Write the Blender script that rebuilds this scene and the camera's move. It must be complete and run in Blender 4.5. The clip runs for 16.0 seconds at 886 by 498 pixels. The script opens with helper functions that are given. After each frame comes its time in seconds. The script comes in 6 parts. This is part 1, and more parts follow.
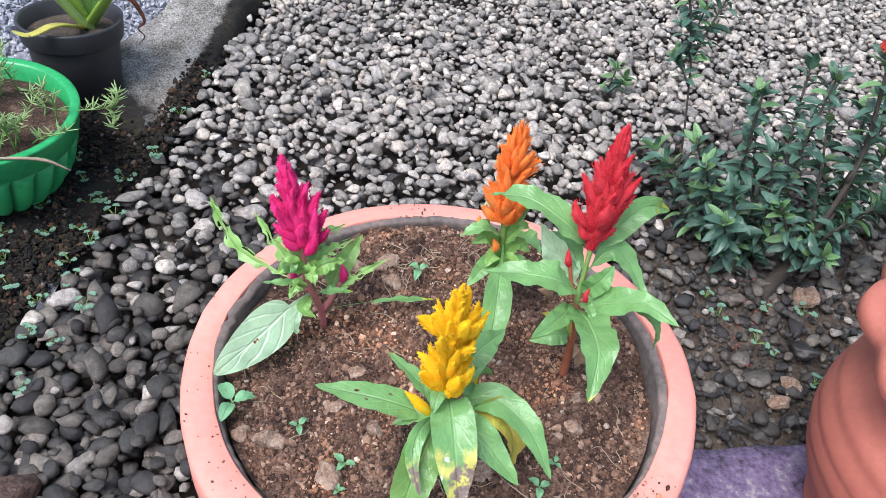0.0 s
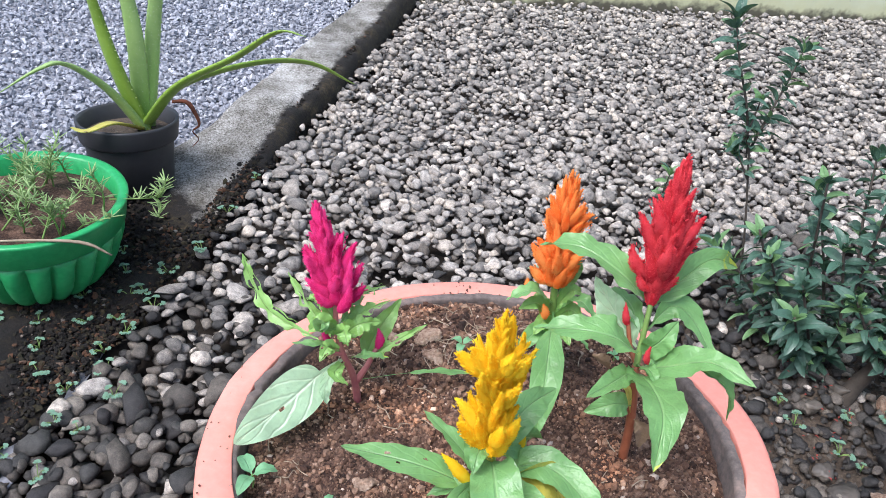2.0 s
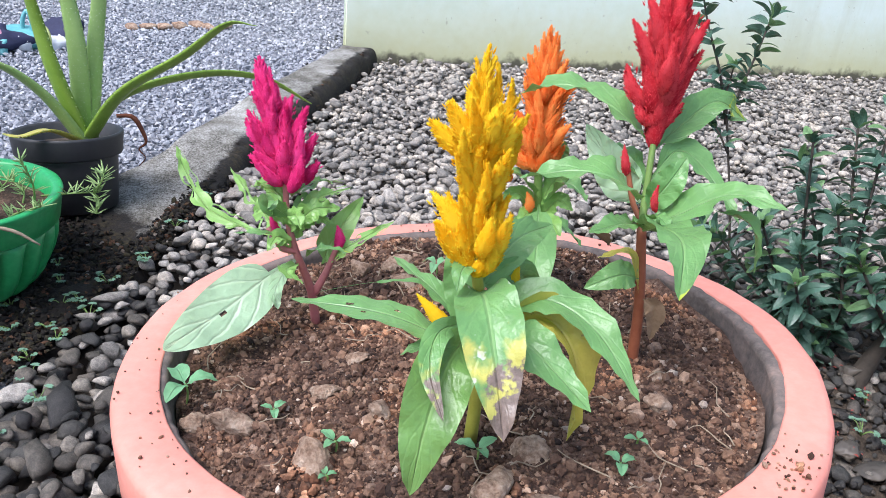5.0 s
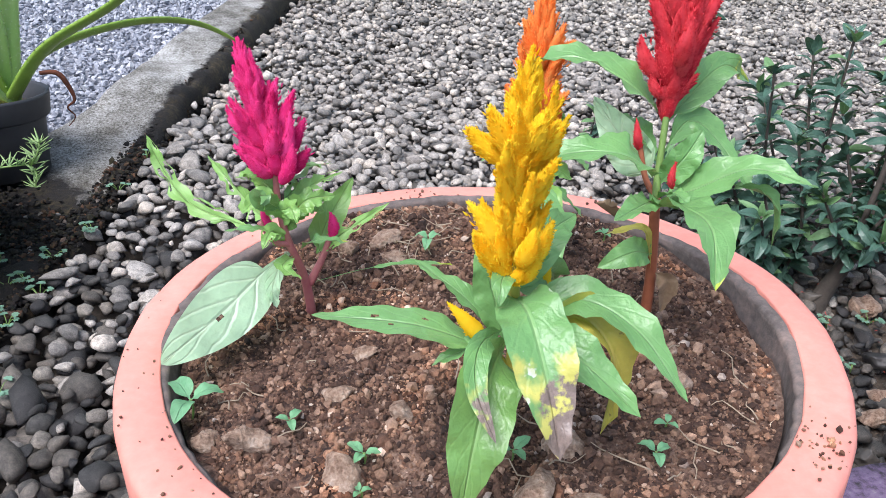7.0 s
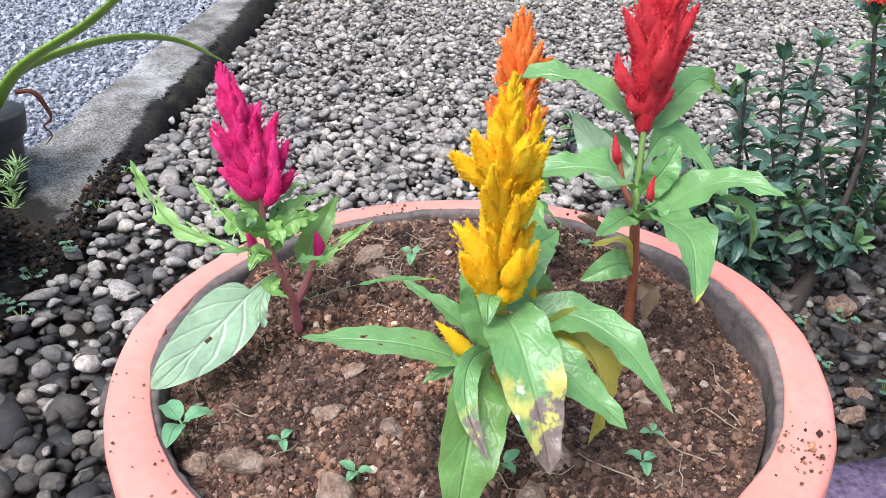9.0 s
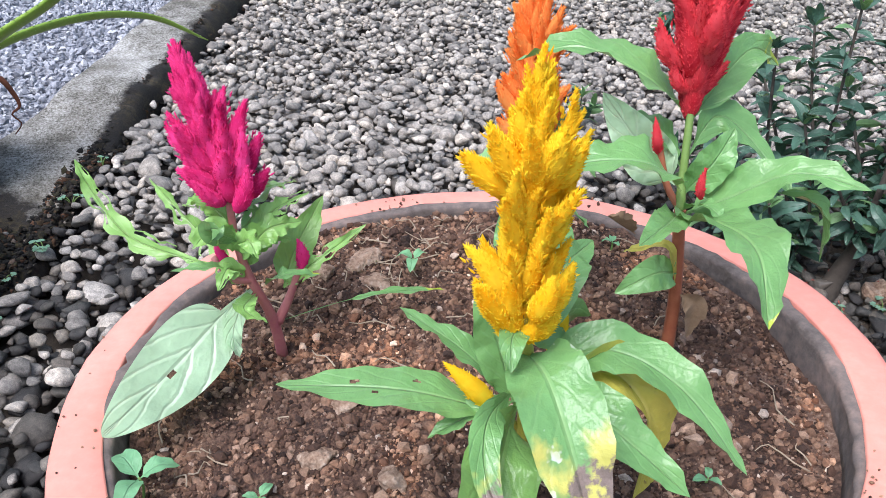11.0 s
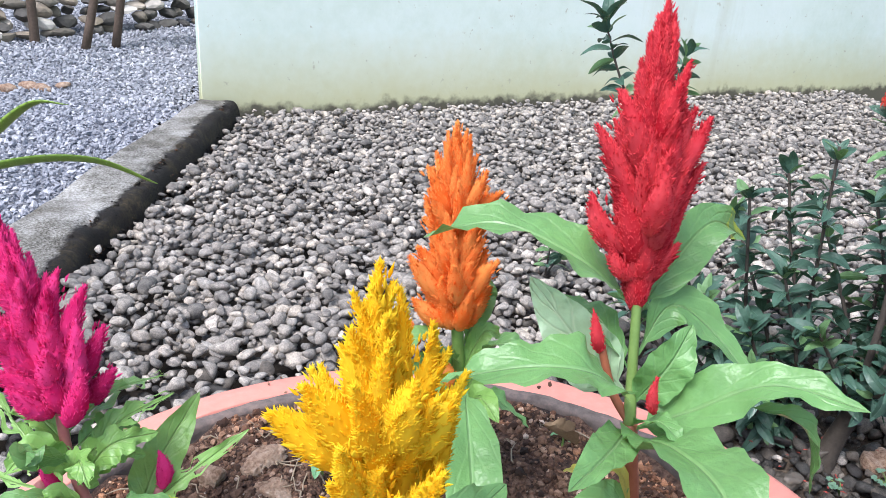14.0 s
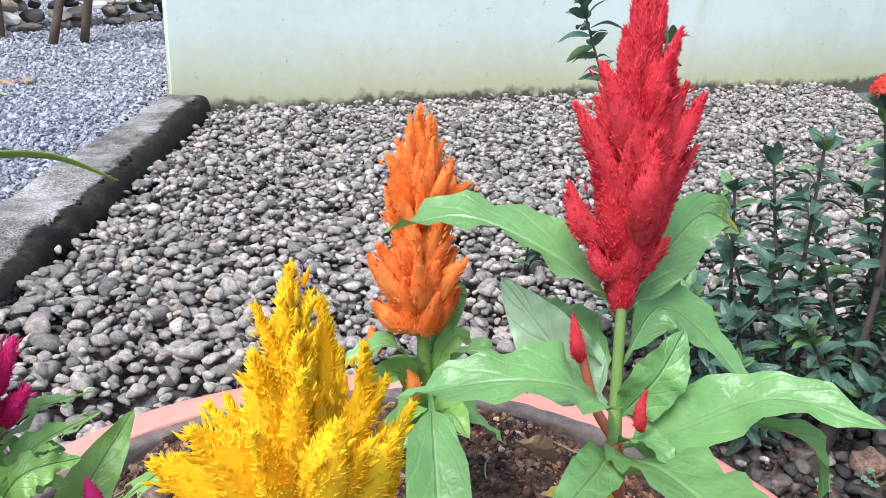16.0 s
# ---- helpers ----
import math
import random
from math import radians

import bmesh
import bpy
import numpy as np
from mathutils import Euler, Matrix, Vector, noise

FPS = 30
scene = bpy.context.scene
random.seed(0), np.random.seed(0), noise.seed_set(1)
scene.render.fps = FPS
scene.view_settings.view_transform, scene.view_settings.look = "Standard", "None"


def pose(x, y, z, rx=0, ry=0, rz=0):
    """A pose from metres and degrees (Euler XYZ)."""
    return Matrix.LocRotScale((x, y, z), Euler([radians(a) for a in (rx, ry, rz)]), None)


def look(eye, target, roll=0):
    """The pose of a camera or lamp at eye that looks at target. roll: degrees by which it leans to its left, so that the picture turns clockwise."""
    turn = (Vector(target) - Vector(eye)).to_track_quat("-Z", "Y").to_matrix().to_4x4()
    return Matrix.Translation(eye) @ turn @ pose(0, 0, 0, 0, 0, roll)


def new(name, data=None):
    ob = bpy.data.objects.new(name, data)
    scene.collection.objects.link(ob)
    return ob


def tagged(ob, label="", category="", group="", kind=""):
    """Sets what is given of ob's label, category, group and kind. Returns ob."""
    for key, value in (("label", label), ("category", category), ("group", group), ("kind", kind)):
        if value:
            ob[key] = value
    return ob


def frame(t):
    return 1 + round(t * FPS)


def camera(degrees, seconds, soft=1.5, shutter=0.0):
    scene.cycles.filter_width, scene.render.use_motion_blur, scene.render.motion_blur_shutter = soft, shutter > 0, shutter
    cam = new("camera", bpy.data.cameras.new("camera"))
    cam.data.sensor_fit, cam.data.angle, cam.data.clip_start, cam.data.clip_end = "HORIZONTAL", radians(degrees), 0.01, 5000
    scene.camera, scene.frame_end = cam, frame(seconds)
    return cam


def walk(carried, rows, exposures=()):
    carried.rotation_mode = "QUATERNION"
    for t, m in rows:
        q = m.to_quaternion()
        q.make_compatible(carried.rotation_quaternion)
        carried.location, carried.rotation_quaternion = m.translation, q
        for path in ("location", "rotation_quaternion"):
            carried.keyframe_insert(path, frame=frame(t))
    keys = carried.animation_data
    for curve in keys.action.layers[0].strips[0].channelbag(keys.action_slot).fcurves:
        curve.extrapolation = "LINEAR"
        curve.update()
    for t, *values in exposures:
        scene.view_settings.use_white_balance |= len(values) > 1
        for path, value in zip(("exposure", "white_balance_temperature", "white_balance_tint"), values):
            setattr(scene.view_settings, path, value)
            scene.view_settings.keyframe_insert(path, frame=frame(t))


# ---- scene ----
cam = camera(57.13, 16.0, soft=0.8)
PATH = [
    (0, pose(-0.0416, -0.4211, 0.6677, 46.33, -8.02, 3.84)),
    (0.5, pose(-0.0421, -0.4191, 0.6489, 49.12, -8.15, 4.01)),
    (1, pose(-0.0381, -0.4205, 0.6267, 51.33, -7.47, 4.97)),
    (1.5, pose(-0.0305, -0.4247, 0.6117, 53.02, -6.28, 5.94)),
    (2, pose(-0.0257, -0.4241, 0.5935, 56.22, -6.16, 7.05)),
    (2.5, pose(-0.0232, -0.4195, 0.5590, 59.02, -6.88, 7.23)),
    (3, pose(-0.0242, -0.4200, 0.5264, 57.80, -6.25, 6.98)),
    (3.5, pose(-0.0238, -0.4231, 0.4962, 61.19, -7.28, 8.45)),
    (4, pose(-0.0184, -0.4292, 0.4765, 66.58, -6.23, 6.10)),
    (4.5, pose(-0.0099, -0.4405, 0.4464, 66.16, -5.21, 4.77)),
    (5, pose(-0.0107, -0.4309, 0.4233, 65.33, -5.02, 3.71)),
    (5.2, pose(-0.0144, -0.4294, 0.4244, 63.83, -4.94, 2.82)),
    (7.3, pose(-0.0599, -0.3910, 0.4451, 60.00, -4.08, -3.18)),
    (7.5, pose(-0.0612, -0.3895, 0.4457, 60.10, -3.96, -3.66)),
    (8, pose(-0.0615, -0.3945, 0.4479, 60.18, -4.24, -4.46)),
    (8.5, pose(-0.0582, -0.3956, 0.4497, 60.53, -3.93, -4.57)),
    (8.7, pose(-0.0601, -0.3978, 0.4523, 60.50, -3.89, -4.53)),
    (10.8, pose(-0.0555, -0.3426, 0.4343, 59.01, -2.76, -4.71)),
    (11, pose(-0.0549, -0.3275, 0.4300, 58.76, -2.71, -4.97)),
    (11.5, pose(-0.0480, -0.2891, 0.4200, 60.86, -2.37, -4.96)),
    (12, pose(-0.0360, -0.2675, 0.4192, 62.84, -2.27, -3.90)),
    (12.5, pose(-0.0303, -0.2702, 0.4212, 64.24, -2.11, -2.95)),
    (13, pose(-0.0233, -0.2649, 0.4217, 65.94, -2.90, -3.81)),
    (13.5, pose(-0.0176, -0.2573, 0.4219, 67.75, -3.05, -4.85)),
    (14, pose(-0.0129, -0.2552, 0.4236, 67.84, -3.13, -5.57)),
    (14.5, pose(-0.0057, -0.2522, 0.4250, 67.94, -2.86, -6.39)),
    (15, pose(-0.0051, -0.2446, 0.4208, 67.40, -2.52, -6.88)),
    (15.5, pose(-0.0045, -0.2311, 0.4132, 67.02, -2.84, -7.72)),
    (16, pose(-0.0026, -0.2251, 0.4116, 67.69, -3.16, -7.02)),
]
walk(cam, PATH)
# ---- light ----
world = bpy.data.worlds.new("overcast_sky")
world.use_nodes = True
scene.world = world
wn = world.node_tree.nodes
sky = wn.new("ShaderNodeTexSky")
sky.sky_type = "NISHITA"
sky.sun_disc = False
sky.sun_elevation = radians(60)
sky.sun_rotation = radians(-135)
sky.air_density, sky.dust_density, sky.ozone_density = 1.0, 2.5, 1.5
wn["Background"].inputs["Strength"].default_value = 0.14
world.node_tree.links.new(sky.outputs[0], wn["Background"].inputs["Color"])
sun_data = bpy.data.lights.new("sun", "SUN")
sun_data.energy, sun_data.angle, sun_data.color = 2.2, radians(30), (0.97, 0.965, 1.06)
sun = new("sun", sun_data)
sun.matrix_world = look((-1.3, -1.5, 3.4), (0, 0, 0))
scene.view_settings.exposure = 0.9


# ---- materials ----
def base_nodes(name):
    m = bpy.data.materials.new(name)
    m.use_nodes = True
    n, l = m.node_tree.nodes, m.node_tree.links
    return m, n, l, n["Principled BSDF"]


def ramp(n, stops):
    r = n.new("ShaderNodeValToRGB")
    els = r.color_ramp.elements
    while len(els) < len(stops):
        els.new(0.5)
    for e, (p, c) in zip(els, stops):
        e.position, e.color = p, (*c, 1)
    return r


def noise_tex(n, l, coord, scale, detail=4, rough=0.55):
    t = n.new("ShaderNodeTexNoise")
    t.inputs["Scale"].default_value, t.inputs["Detail"].default_value = scale, detail
    t.inputs["Roughness"].default_value = rough
    l.new(coord, t.inputs["Vector"])
    return t


def mix(n, l, fac, a, b, kind="MIX"):
    x = n.new("ShaderNodeMix")
    x.data_type, x.blend_type = "RGBA", kind
    for sock, v in ((x.inputs["Factor"], fac), (x.inputs[6], a), (x.inputs[7], b)):
        if isinstance(v, (int, float)):
            sock.default_value = v
        elif isinstance(v, tuple):
            sock.default_value = (*v, 1)
        else:
            l.new(v, sock)
    return x.outputs[2]


def bump(n, l, height, strength, dist, bsdf, normal=None):
    b = n.new("ShaderNodeBump")
    b.inputs["Strength"].default_value, b.inputs["Distance"].default_value = strength, dist
    l.new(height, b.inputs["Height"])
    if normal is not None:
        l.new(normal, b.inputs["Normal"])
    l.new(b.outputs[0], bsdf.inputs["Normal"])
    return b.outputs[0]


def surface(name, stops, scale, fine, rough=0.8, depth=0.002, strength=0.5, metal=0.0, spec=0.5, fine_mix=0.5):
    """A surface with colour changes at two sizes and a fine relief."""
    m, n, l, b = base_nodes(name)
    co = n.new("ShaderNodeTexCoord").outputs["Object"]
    big, small = noise_tex(n, l, co, scale, 5), noise_tex(n, l, co, fine, 6, 0.65)
    fac = mix(n, l, fine_mix, big.outputs[0], small.outputs[0])
    r = ramp(n, stops)
    l.new(fac, r.inputs[0])
    l.new(r.outputs[0], b.inputs["Base Color"])
    b.inputs["Roughness"].default_value, b.inputs["Metallic"].default_value = rough, metal
    b.inputs["Specular IOR Level"].default_value = spec
    bump(n, l, small.outputs[0], strength, depth, b)
    return m


def stone_material(name, per_object, stops, rough=0.75, mottled=0.7, patch=0):
    m, n, l, b = base_nodes(name)
    co = n.new("ShaderNodeTexCoord").outputs["Object"]
    gain = 1.0
    if per_object:
        gain = 0.014
        rnd = n.new("ShaderNodeObjectInfo").outputs["Random"]
    else:
        rnd = n.new("ShaderNodeNewGeometry").outputs["Random Per Island"]
    r = ramp(n, stops)
    l.new(rnd, r.inputs[0])
    a, f = noise_tex(n, l, co, 150 * gain, 6, 0.65), noise_tex(n, l, co, 800 * gain, 5, 0.75)
    g = ramp(n, [(0.37, (0.40, 0.39, 0.38)), (0.5, (0.94, 0.94, 0.93)), (0.64, (1.8, 1.76, 1.68))])
    l.new(mix(n, l, 0.45, a.outputs[0], f.outputs[0]), g.inputs[0])
    col = mix(n, l, mottled, r.outputs[0], mix(n, l, 1.0, r.outputs[0], g.outputs[0], "MULTIPLY"))
    if patch:
        pr = ramp(n, [(0.38, (0.55, 0.55, 0.58)), (0.52, (1.0, 1.0, 1.0)), (0.66, (1.6, 1.35, 1.15))])
        l.new(noise_tex(n, l, co, patch, 3).outputs[0], pr.inputs[0])
        col = mix(n, l, 1.0, col, pr.outputs[0], "MULTIPLY")
    l.new(col, b.inputs["Base Color"])
    b.inputs["Roughness"].default_value = rough
    bump(n, l, mix(n, l, 0.4, a.outputs[0], f.outputs[0]), 0.7, 0.004, b)
    return m


def leaf_material(name, blade, rib, back_gain=0.2, rough=0.30, veins=6.5, spots=None, tip=None, ribbed=0.11):
    """Leaf blade with a pale midrib and side veins laid out along the blade's own UV."""
    m, n, l, b = base_nodes(name)
    uv = n.new("ShaderNodeUVMap").outputs[0]
    sep = n.new("ShaderNodeSeparateXYZ")
    l.new(uv, sep.inputs[0])

    def mth(op, x, y=None):
        k = n.new("ShaderNodeMath")
        k.operation = op
        for s, v in zip(k.inputs, (x, y)):
            if v is None:
                continue
            if isinstance(v, (int, float)):
                s.default_value = v
            else:
                l.new(v, s)
        return k.outputs[0]
    u, v = sep.outputs[0], sep.outputs[1]
    off = mth("ABSOLUTE", mth("SUBTRACT", v, 0.5))
    co = n.new("ShaderNodeTexCoord").outputs["Object"]
    big, small = noise_tex(n, l, co, 45, 4), noise_tex(n, l, co, 260, 5)
    drift = mth("MULTIPLY", big.outputs[0], 0.16)
    wave = mth("FRACT", mth("MULTIPLY", mth("ADD", mth("SUBTRACT", u, mth("MULTIPLY", off, 0.55)), drift), veins))
    side = mth("SUBTRACT", 1.0, mth("MINIMUM", mth("MULTIPLY", mth("ABSOLUTE", mth("SUBTRACT", wave, 0.5)), 7.0), 1.0))
    mid = mth("SUBTRACT", 1.0, mth("MINIMUM", mth("MULTIPLY", off, 22.0), 1.0))
    vein = mth("MAXIMUM", mth("MULTIPLY", mid, 0.55), mth("MULTIPLY", side, ribbed))
    dark = tuple(c * 0.5 for c in blade)
    col = mix(n, l, mix(n, l, 0.35, big.outputs[0], small.outputs[0]), dark, tuple(c * 1.5 for c in blade))
    col = mix(n, l, vein, col, rib)
    if spots:
        sp = ramp(n, [(0.655, (0, 0, 0)), (0.69, (1, 1, 1))])
        l.new(noise_tex(n, l, co, 110, 3).outputs[0], sp.inputs[0])
        col = mix(n, l, sp.outputs[0], col, spots)
    if tip:
        at, burnt, edge = tip
        tr = ramp(n, [(at - 0.06, (0, 0, 0)), (at, (1, 1, 1))])
        lop = mth("MULTIPLY", mth("SUBTRACT", 0.5, v), 0.16)
        rag = mth("MULTIPLY", mth("SUBTRACT", noise_tex(n, l, co, 130, 4, 0.6).outputs[0], 0.5), 0.85)
        l.new(mth("ADD", mth("ADD", u, lop), rag), tr.inputs[0])
        tr2 = ramp(n, [(at - 0.16, (0, 0, 0)), (at - 0.05, (1, 1, 1))])
        l.new(mth("ADD", mth("ADD", u, lop), mth("MULTIPLY", mth("SUBTRACT", big.outputs[0], 0.5), 1.1)), tr2.inputs[0])
        col = mix(n, l, tr2.outputs[0], col, edge)
        char = mix(n, l, noise_tex(n, l, co, 420, 4, 0.7).outputs[0], tuple(c * 0.3 for c in burnt), tuple(c * 1.9 for c in burnt))
        col = mix(n, l, tr.outputs[0], col, char)
    l.new(col, b.inputs["Base Color"])
    b.inputs["Roughness"].default_value = rough
    crease = mth("MAXIMUM", mid, mth("MULTIPLY", side, 1.7 * ribbed))
    bump(n, l, mth("ADD", mth("MULTIPLY", crease, -0.55), mth("ADD", big.outputs[0], mth("MULTIPLY", small.outputs[0], 0.6))), 0.75, 0.0016, b)
    tl = n.new("ShaderNodeBsdfTranslucent")
    l.new(mix(n, l, 0.3, col, (0.35, 0.5, 0.05)), tl.inputs[0])
    ms = n.new("ShaderNodeMixShader")
    ms.inputs[0].default_value = back_gain
    l.new(b.outputs[0], ms.inputs[1])
    l.new(tl.outputs[0], ms.inputs[2])
    l.new(ms.outputs[0], n["Material Output"].inputs[0])
    return m


def plume_material(name, deep, light):
    m, n, l, b = base_nodes(name)
    co = n.new("ShaderNodeTexCoord").outputs["Object"]
    rnd = n.new("ShaderNodeNewGeometry").outputs["Random Per Island"]
    nz = noise_tex(n, l, co, 120, 3)
    r = ramp(n, [(0.28, deep), (0.68, light)])
    l.new(mix(n, l, 0.3, nz.outputs[0], rnd), r.inputs[0])
    l.new(r.outputs[0], b.inputs["Base Color"])
    b.inputs["Roughness"].default_value = 0.85
    tl = n.new("ShaderNodeBsdfTranslucent")
    l.new(r.outputs[0], tl.inputs[0])
    ms = n.new("ShaderNodeMixShader")
    ms.inputs[0].default_value = 0.42
    b.inputs["Specular IOR Level"].default_value = 0.1
    l.new(b.outputs[0], ms.inputs[1])
    l.new(tl.outputs[0], ms.inputs[2])
    l.new(ms.outputs[0], n["Material Output"].inputs[0])
    return m


PEBBLE_STOPS = [(0.0, (0.145, 0.136, 0.125)), (0.2, (0.221, 0.206, 0.189)), (0.4, (0.285, 0.261, 0.237)), (0.58, (0.349, 0.317, 0.281)),
                (0.75, (0.384, 0.360, 0.332)), (0.92, (0.466, 0.412, 0.349)), (1.0, (0.606, 0.553, 0.496))]
M_PEB = stone_material("pebble_stone", False, PEBBLE_STOPS, mottled=0.95)
M_PEB_OB = stone_material("pebble_stone_single", True, PEBBLE_STOPS, mottled=0.95)
# darker copy of the pebble colours, with dirt and shade painted in
SHADED_STOPS = [(0.0, (0.024, 0.022, 0.022)), (0.35, (0.045, 0.044, 0.041)), (0.6, (0.075, 0.066, 0.056)), (0.85, (0.124, 0.108, 0.091)), (1.0, (0.248, 0.223, 0.190))]
M_SHADED = stone_material("shaded_dirty_pebble", False, SHADED_STOPS, 0.55, 0.9)
M_SHADED_OB = stone_material("shaded_dirty_pebble_single", True, SHADED_STOPS, 0.55, 0.9)
M_CHIP = stone_material("blue_grey_chippings", False, [(0.0, (0.200, 0.214, 0.250)), (0.35, (0.295, 0.312, 0.358)), (0.8, (0.390, 0.406, 0.455)), (1.0, (0.560, 0.574, 0.615))], 0.8)
M_FARSTONE = stone_material("border_stone", True, [(0.0, (0.035, 0.034, 0.034)), (0.5, (0.10, 0.095, 0.085)), (0.8, (0.2, 0.17, 0.13)), (0.95, (0.30, 0.25, 0.20)), (1.0, (0.46, 0.44, 0.41))])
M_EARTH = surface("shaded_earth", [(0.3, (0.012, 0.010, 0.008)), (0.55, (0.035, 0.027, 0.02)), (0.8, (0.08, 0.06, 0.045))], 7, 90, 0.95, 0.006, 0.8)
M_BARE = surface("bare_brown_earth", [(0.34, (0.030, 0.022, 0.016)), (0.5, (0.085, 0.064, 0.046)), (0.66, (0.17, 0.135, 0.10))], 30, 260, 0.95, 0.006, 0.9)
M_DRIVE = surface("chipping_bed", [(0.3, (0.104, 0.110, 0.128)), (0.5, (0.232, 0.244, 0.273)), (0.75, (0.394, 0.406, 0.441))], 5, 95, 0.9, 0.006, 1.0, fine_mix=0.75)
M_SOIL = surface("potting_soil", [(0.36, (0.016, 0.009, 0.006)), (0.46, (0.075, 0.038, 0.026)), (0.56, (0.20, 0.115, 0.078)), (0.70, (0.44, 0.31, 0.235))], 26, 340, 0.95, 0.006, 1.0)
M_CRUMB = stone_material("soil_crumb", False, [(0.0, (0.034, 0.017, 0.011)), (0.35, (0.145, 0.074, 0.047)), (0.8, (0.29, 0.170, 0.110)), (0.97, (0.42, 0.28, 0.20)), (1.0, (0.66, 0.55, 0.46))], 0.95, patch=17)
M_STONE = surface("soil_stone", [(0.34, (0.10, 0.055, 0.036)), (0.42, (0.25, 0.155, 0.104)), (0.52, (0.41, 0.285, 0.205)), (0.66, (0.62, 0.49, 0.39))], 75, 420, 0.95, 0.004, 0.95)
M_POT = surface("salmon_paint", [(0.3, (0.62, 0.215, 0.165)), (0.5, (0.72, 0.275, 0.215)), (0.72, (0.80, 0.36, 0.29))], 6, 130, 0.6, 0.0008, 0.35, fine_mix=0.35)
M_CEMENT = surface("dark_cement", [(0.35, (0.07, 0.056, 0.048)), (0.5, (0.14, 0.115, 0.105)), (0.7, (0.28, 0.2, 0.17))], 18, 160, 0.9, 0.0015, 0.6)
M_TERRA = surface("terracotta", [(0.25, (0.29, 0.085, 0.058)), (0.55, (0.40, 0.125, 0.088)), (0.8, (0.50, 0.19, 0.135))], 6, 120, 0.7, 0.001, 0.4, fine_mix=0.4)
M_SLAB = surface("purple_paint_worn", [(0.40, (0.030, 0.025, 0.031)), (0.455, (0.081, 0.060, 0.102)), (0.52, (0.149, 0.104, 0.191)), (0.575, (0.178, 0.140, 0.212)), (0.62, (0.281, 0.264, 0.264))], 24, 150, 0.75, 0.003, 0.8)
M_BLACK = surface("black_plastic", [(0.3, (0.022, 0.023, 0.025)), (0.7, (0.04, 0.04, 0.044))], 9, 120, 0.5, 0.0006, 0.3)
M_GREEN = surface("green_plastic", [(0.3, (0.008, 0.22, 0.062)), (0.5, (0.02, 0.32, 0.100)), (0.7, (0.05, 0.41, 0.150))], 9, 140, 0.33, 0.0006, 0.25)
M_WOOD = surface("weathered_wood", [(0.3, (0.05, 0.035, 0.025)), (0.7, (0.14, 0.10, 0.075))], 12, 110, 0.85, 0.002, 0.6)
M_DRY = surface("dry_straw", [(0.3, (0.20, 0.15, 0.10)), (0.7, (0.42, 0.34, 0.25))], 60, 300, 0.9, 0.0006, 0.4)
M_DEAD = surface("dead_leaf", [(0.3, (0.06, 0.018, 0.012)), (0.7, (0.26, 0.085, 0.04))], 60, 300, 0.85, 0.0006, 0.4)
M_STEM_G = surface("green_stem", [(0.3, (0.12, 0.22, 0.05)), (0.7, (0.22, 0.34, 0.10))], 50, 300, 0.5, 0.0004, 0.3)
M_STEM_Y = surface("yellow_green_stem", [(0.3, (0.30, 0.30, 0.04)), (0.7, (0.42, 0.40, 0.08))], 50, 300, 0.5, 0.0004, 0.3)
M_STEM_R = surface("red_brown_stem", [(0.3, (0.26, 0.07, 0.035)), (0.7, (0.40, 0.14, 0.07))], 50, 300, 0.5, 0.0004, 0.3)
M_STEM_M = surface("magenta_stem", [(0.3, (0.36, 0.085, 0.12)), (0.7, (0.46, 0.20, 0.16))], 50, 300, 0.5, 0.0004, 0.3)
M_BARK = surface("bush_bark", [(0.3, (0.03, 0.025, 0.02)), (0.7, (0.09, 0.075, 0.06))], 40, 200, 0.9, 0.001, 0.6)
M_LEAF = leaf_material("celosia_leaf", (0.165, 0.355, 0.120), (0.34, 0.55, 0.26))
M_LEAF_OLD = leaf_material("celosia_leaf_ageing", (0.155, 0.315, 0.085), (0.30, 0.48, 0.18), tip=(1.22, (0.5, 0.52, 0.06), (0.42, 0.50, 0.06)))
M_LEAF_NEW = leaf_material("celosia_leaf_light", (0.23, 0.44, 0.115), (0.42, 0.6, 0.26))
M_LEAF_PALE = leaf_material("celosia_leaf_underside", (0.42, 0.63, 0.40), (0.66, 0.82, 0.60), 0.40, veins=5.5, ribbed=0.42)
M_LEAF_SPOT = leaf_material("celosia_leaf_burnt", (0.16, 0.345, 0.12), (0.32, 0.52, 0.22), spots=(0.62, 0.68, 0.6), tip=(0.80, (0.20, 0.15, 0.13), (0.58, 0.55, 0.14)))
M_LEAF_YTIP = leaf_material("celosia_leaf_yellow_tip", (0.155, 0.335, 0.11), (0.30, 0.50, 0.21), tip=(1.15, (0.45, 0.5, 0.06), (0.42, 0.52, 0.06)))
M_LEAF_YEL = leaf_material("withered_yellow_leaf", (0.55, 0.50, 0.10), (0.65, 0.58, 0.2), spots=(0.2, 0.13, 0.05))
M_BUSH = leaf_material("ixora_leaf", (0.060, 0.130, 0.092), (0.13, 0.23, 0.175), 0.10, 0.20, 12)
M_BUSH_Y = leaf_material("ixora_young_leaf", (0.15, 0.29, 0.12), (0.24, 0.40, 0.18), 0.2, 0.3, 12)
M_WEED = leaf_material("weed_leaf", (0.20, 0.37, 0.26), (0.32, 0.48, 0.36), 0.25, 0.5, 5)
M_SEED = leaf_material("seedling_leaf", (0.19, 0.44, 0.22), (0.3, 0.55, 0.32), 0.3, 0.5, 4)
M_NEEDLE = leaf_material("moss_rose_leaf", (0.33, 0.48, 0.20), (0.38, 0.52, 0.24), 0.25, 0.5, 3)
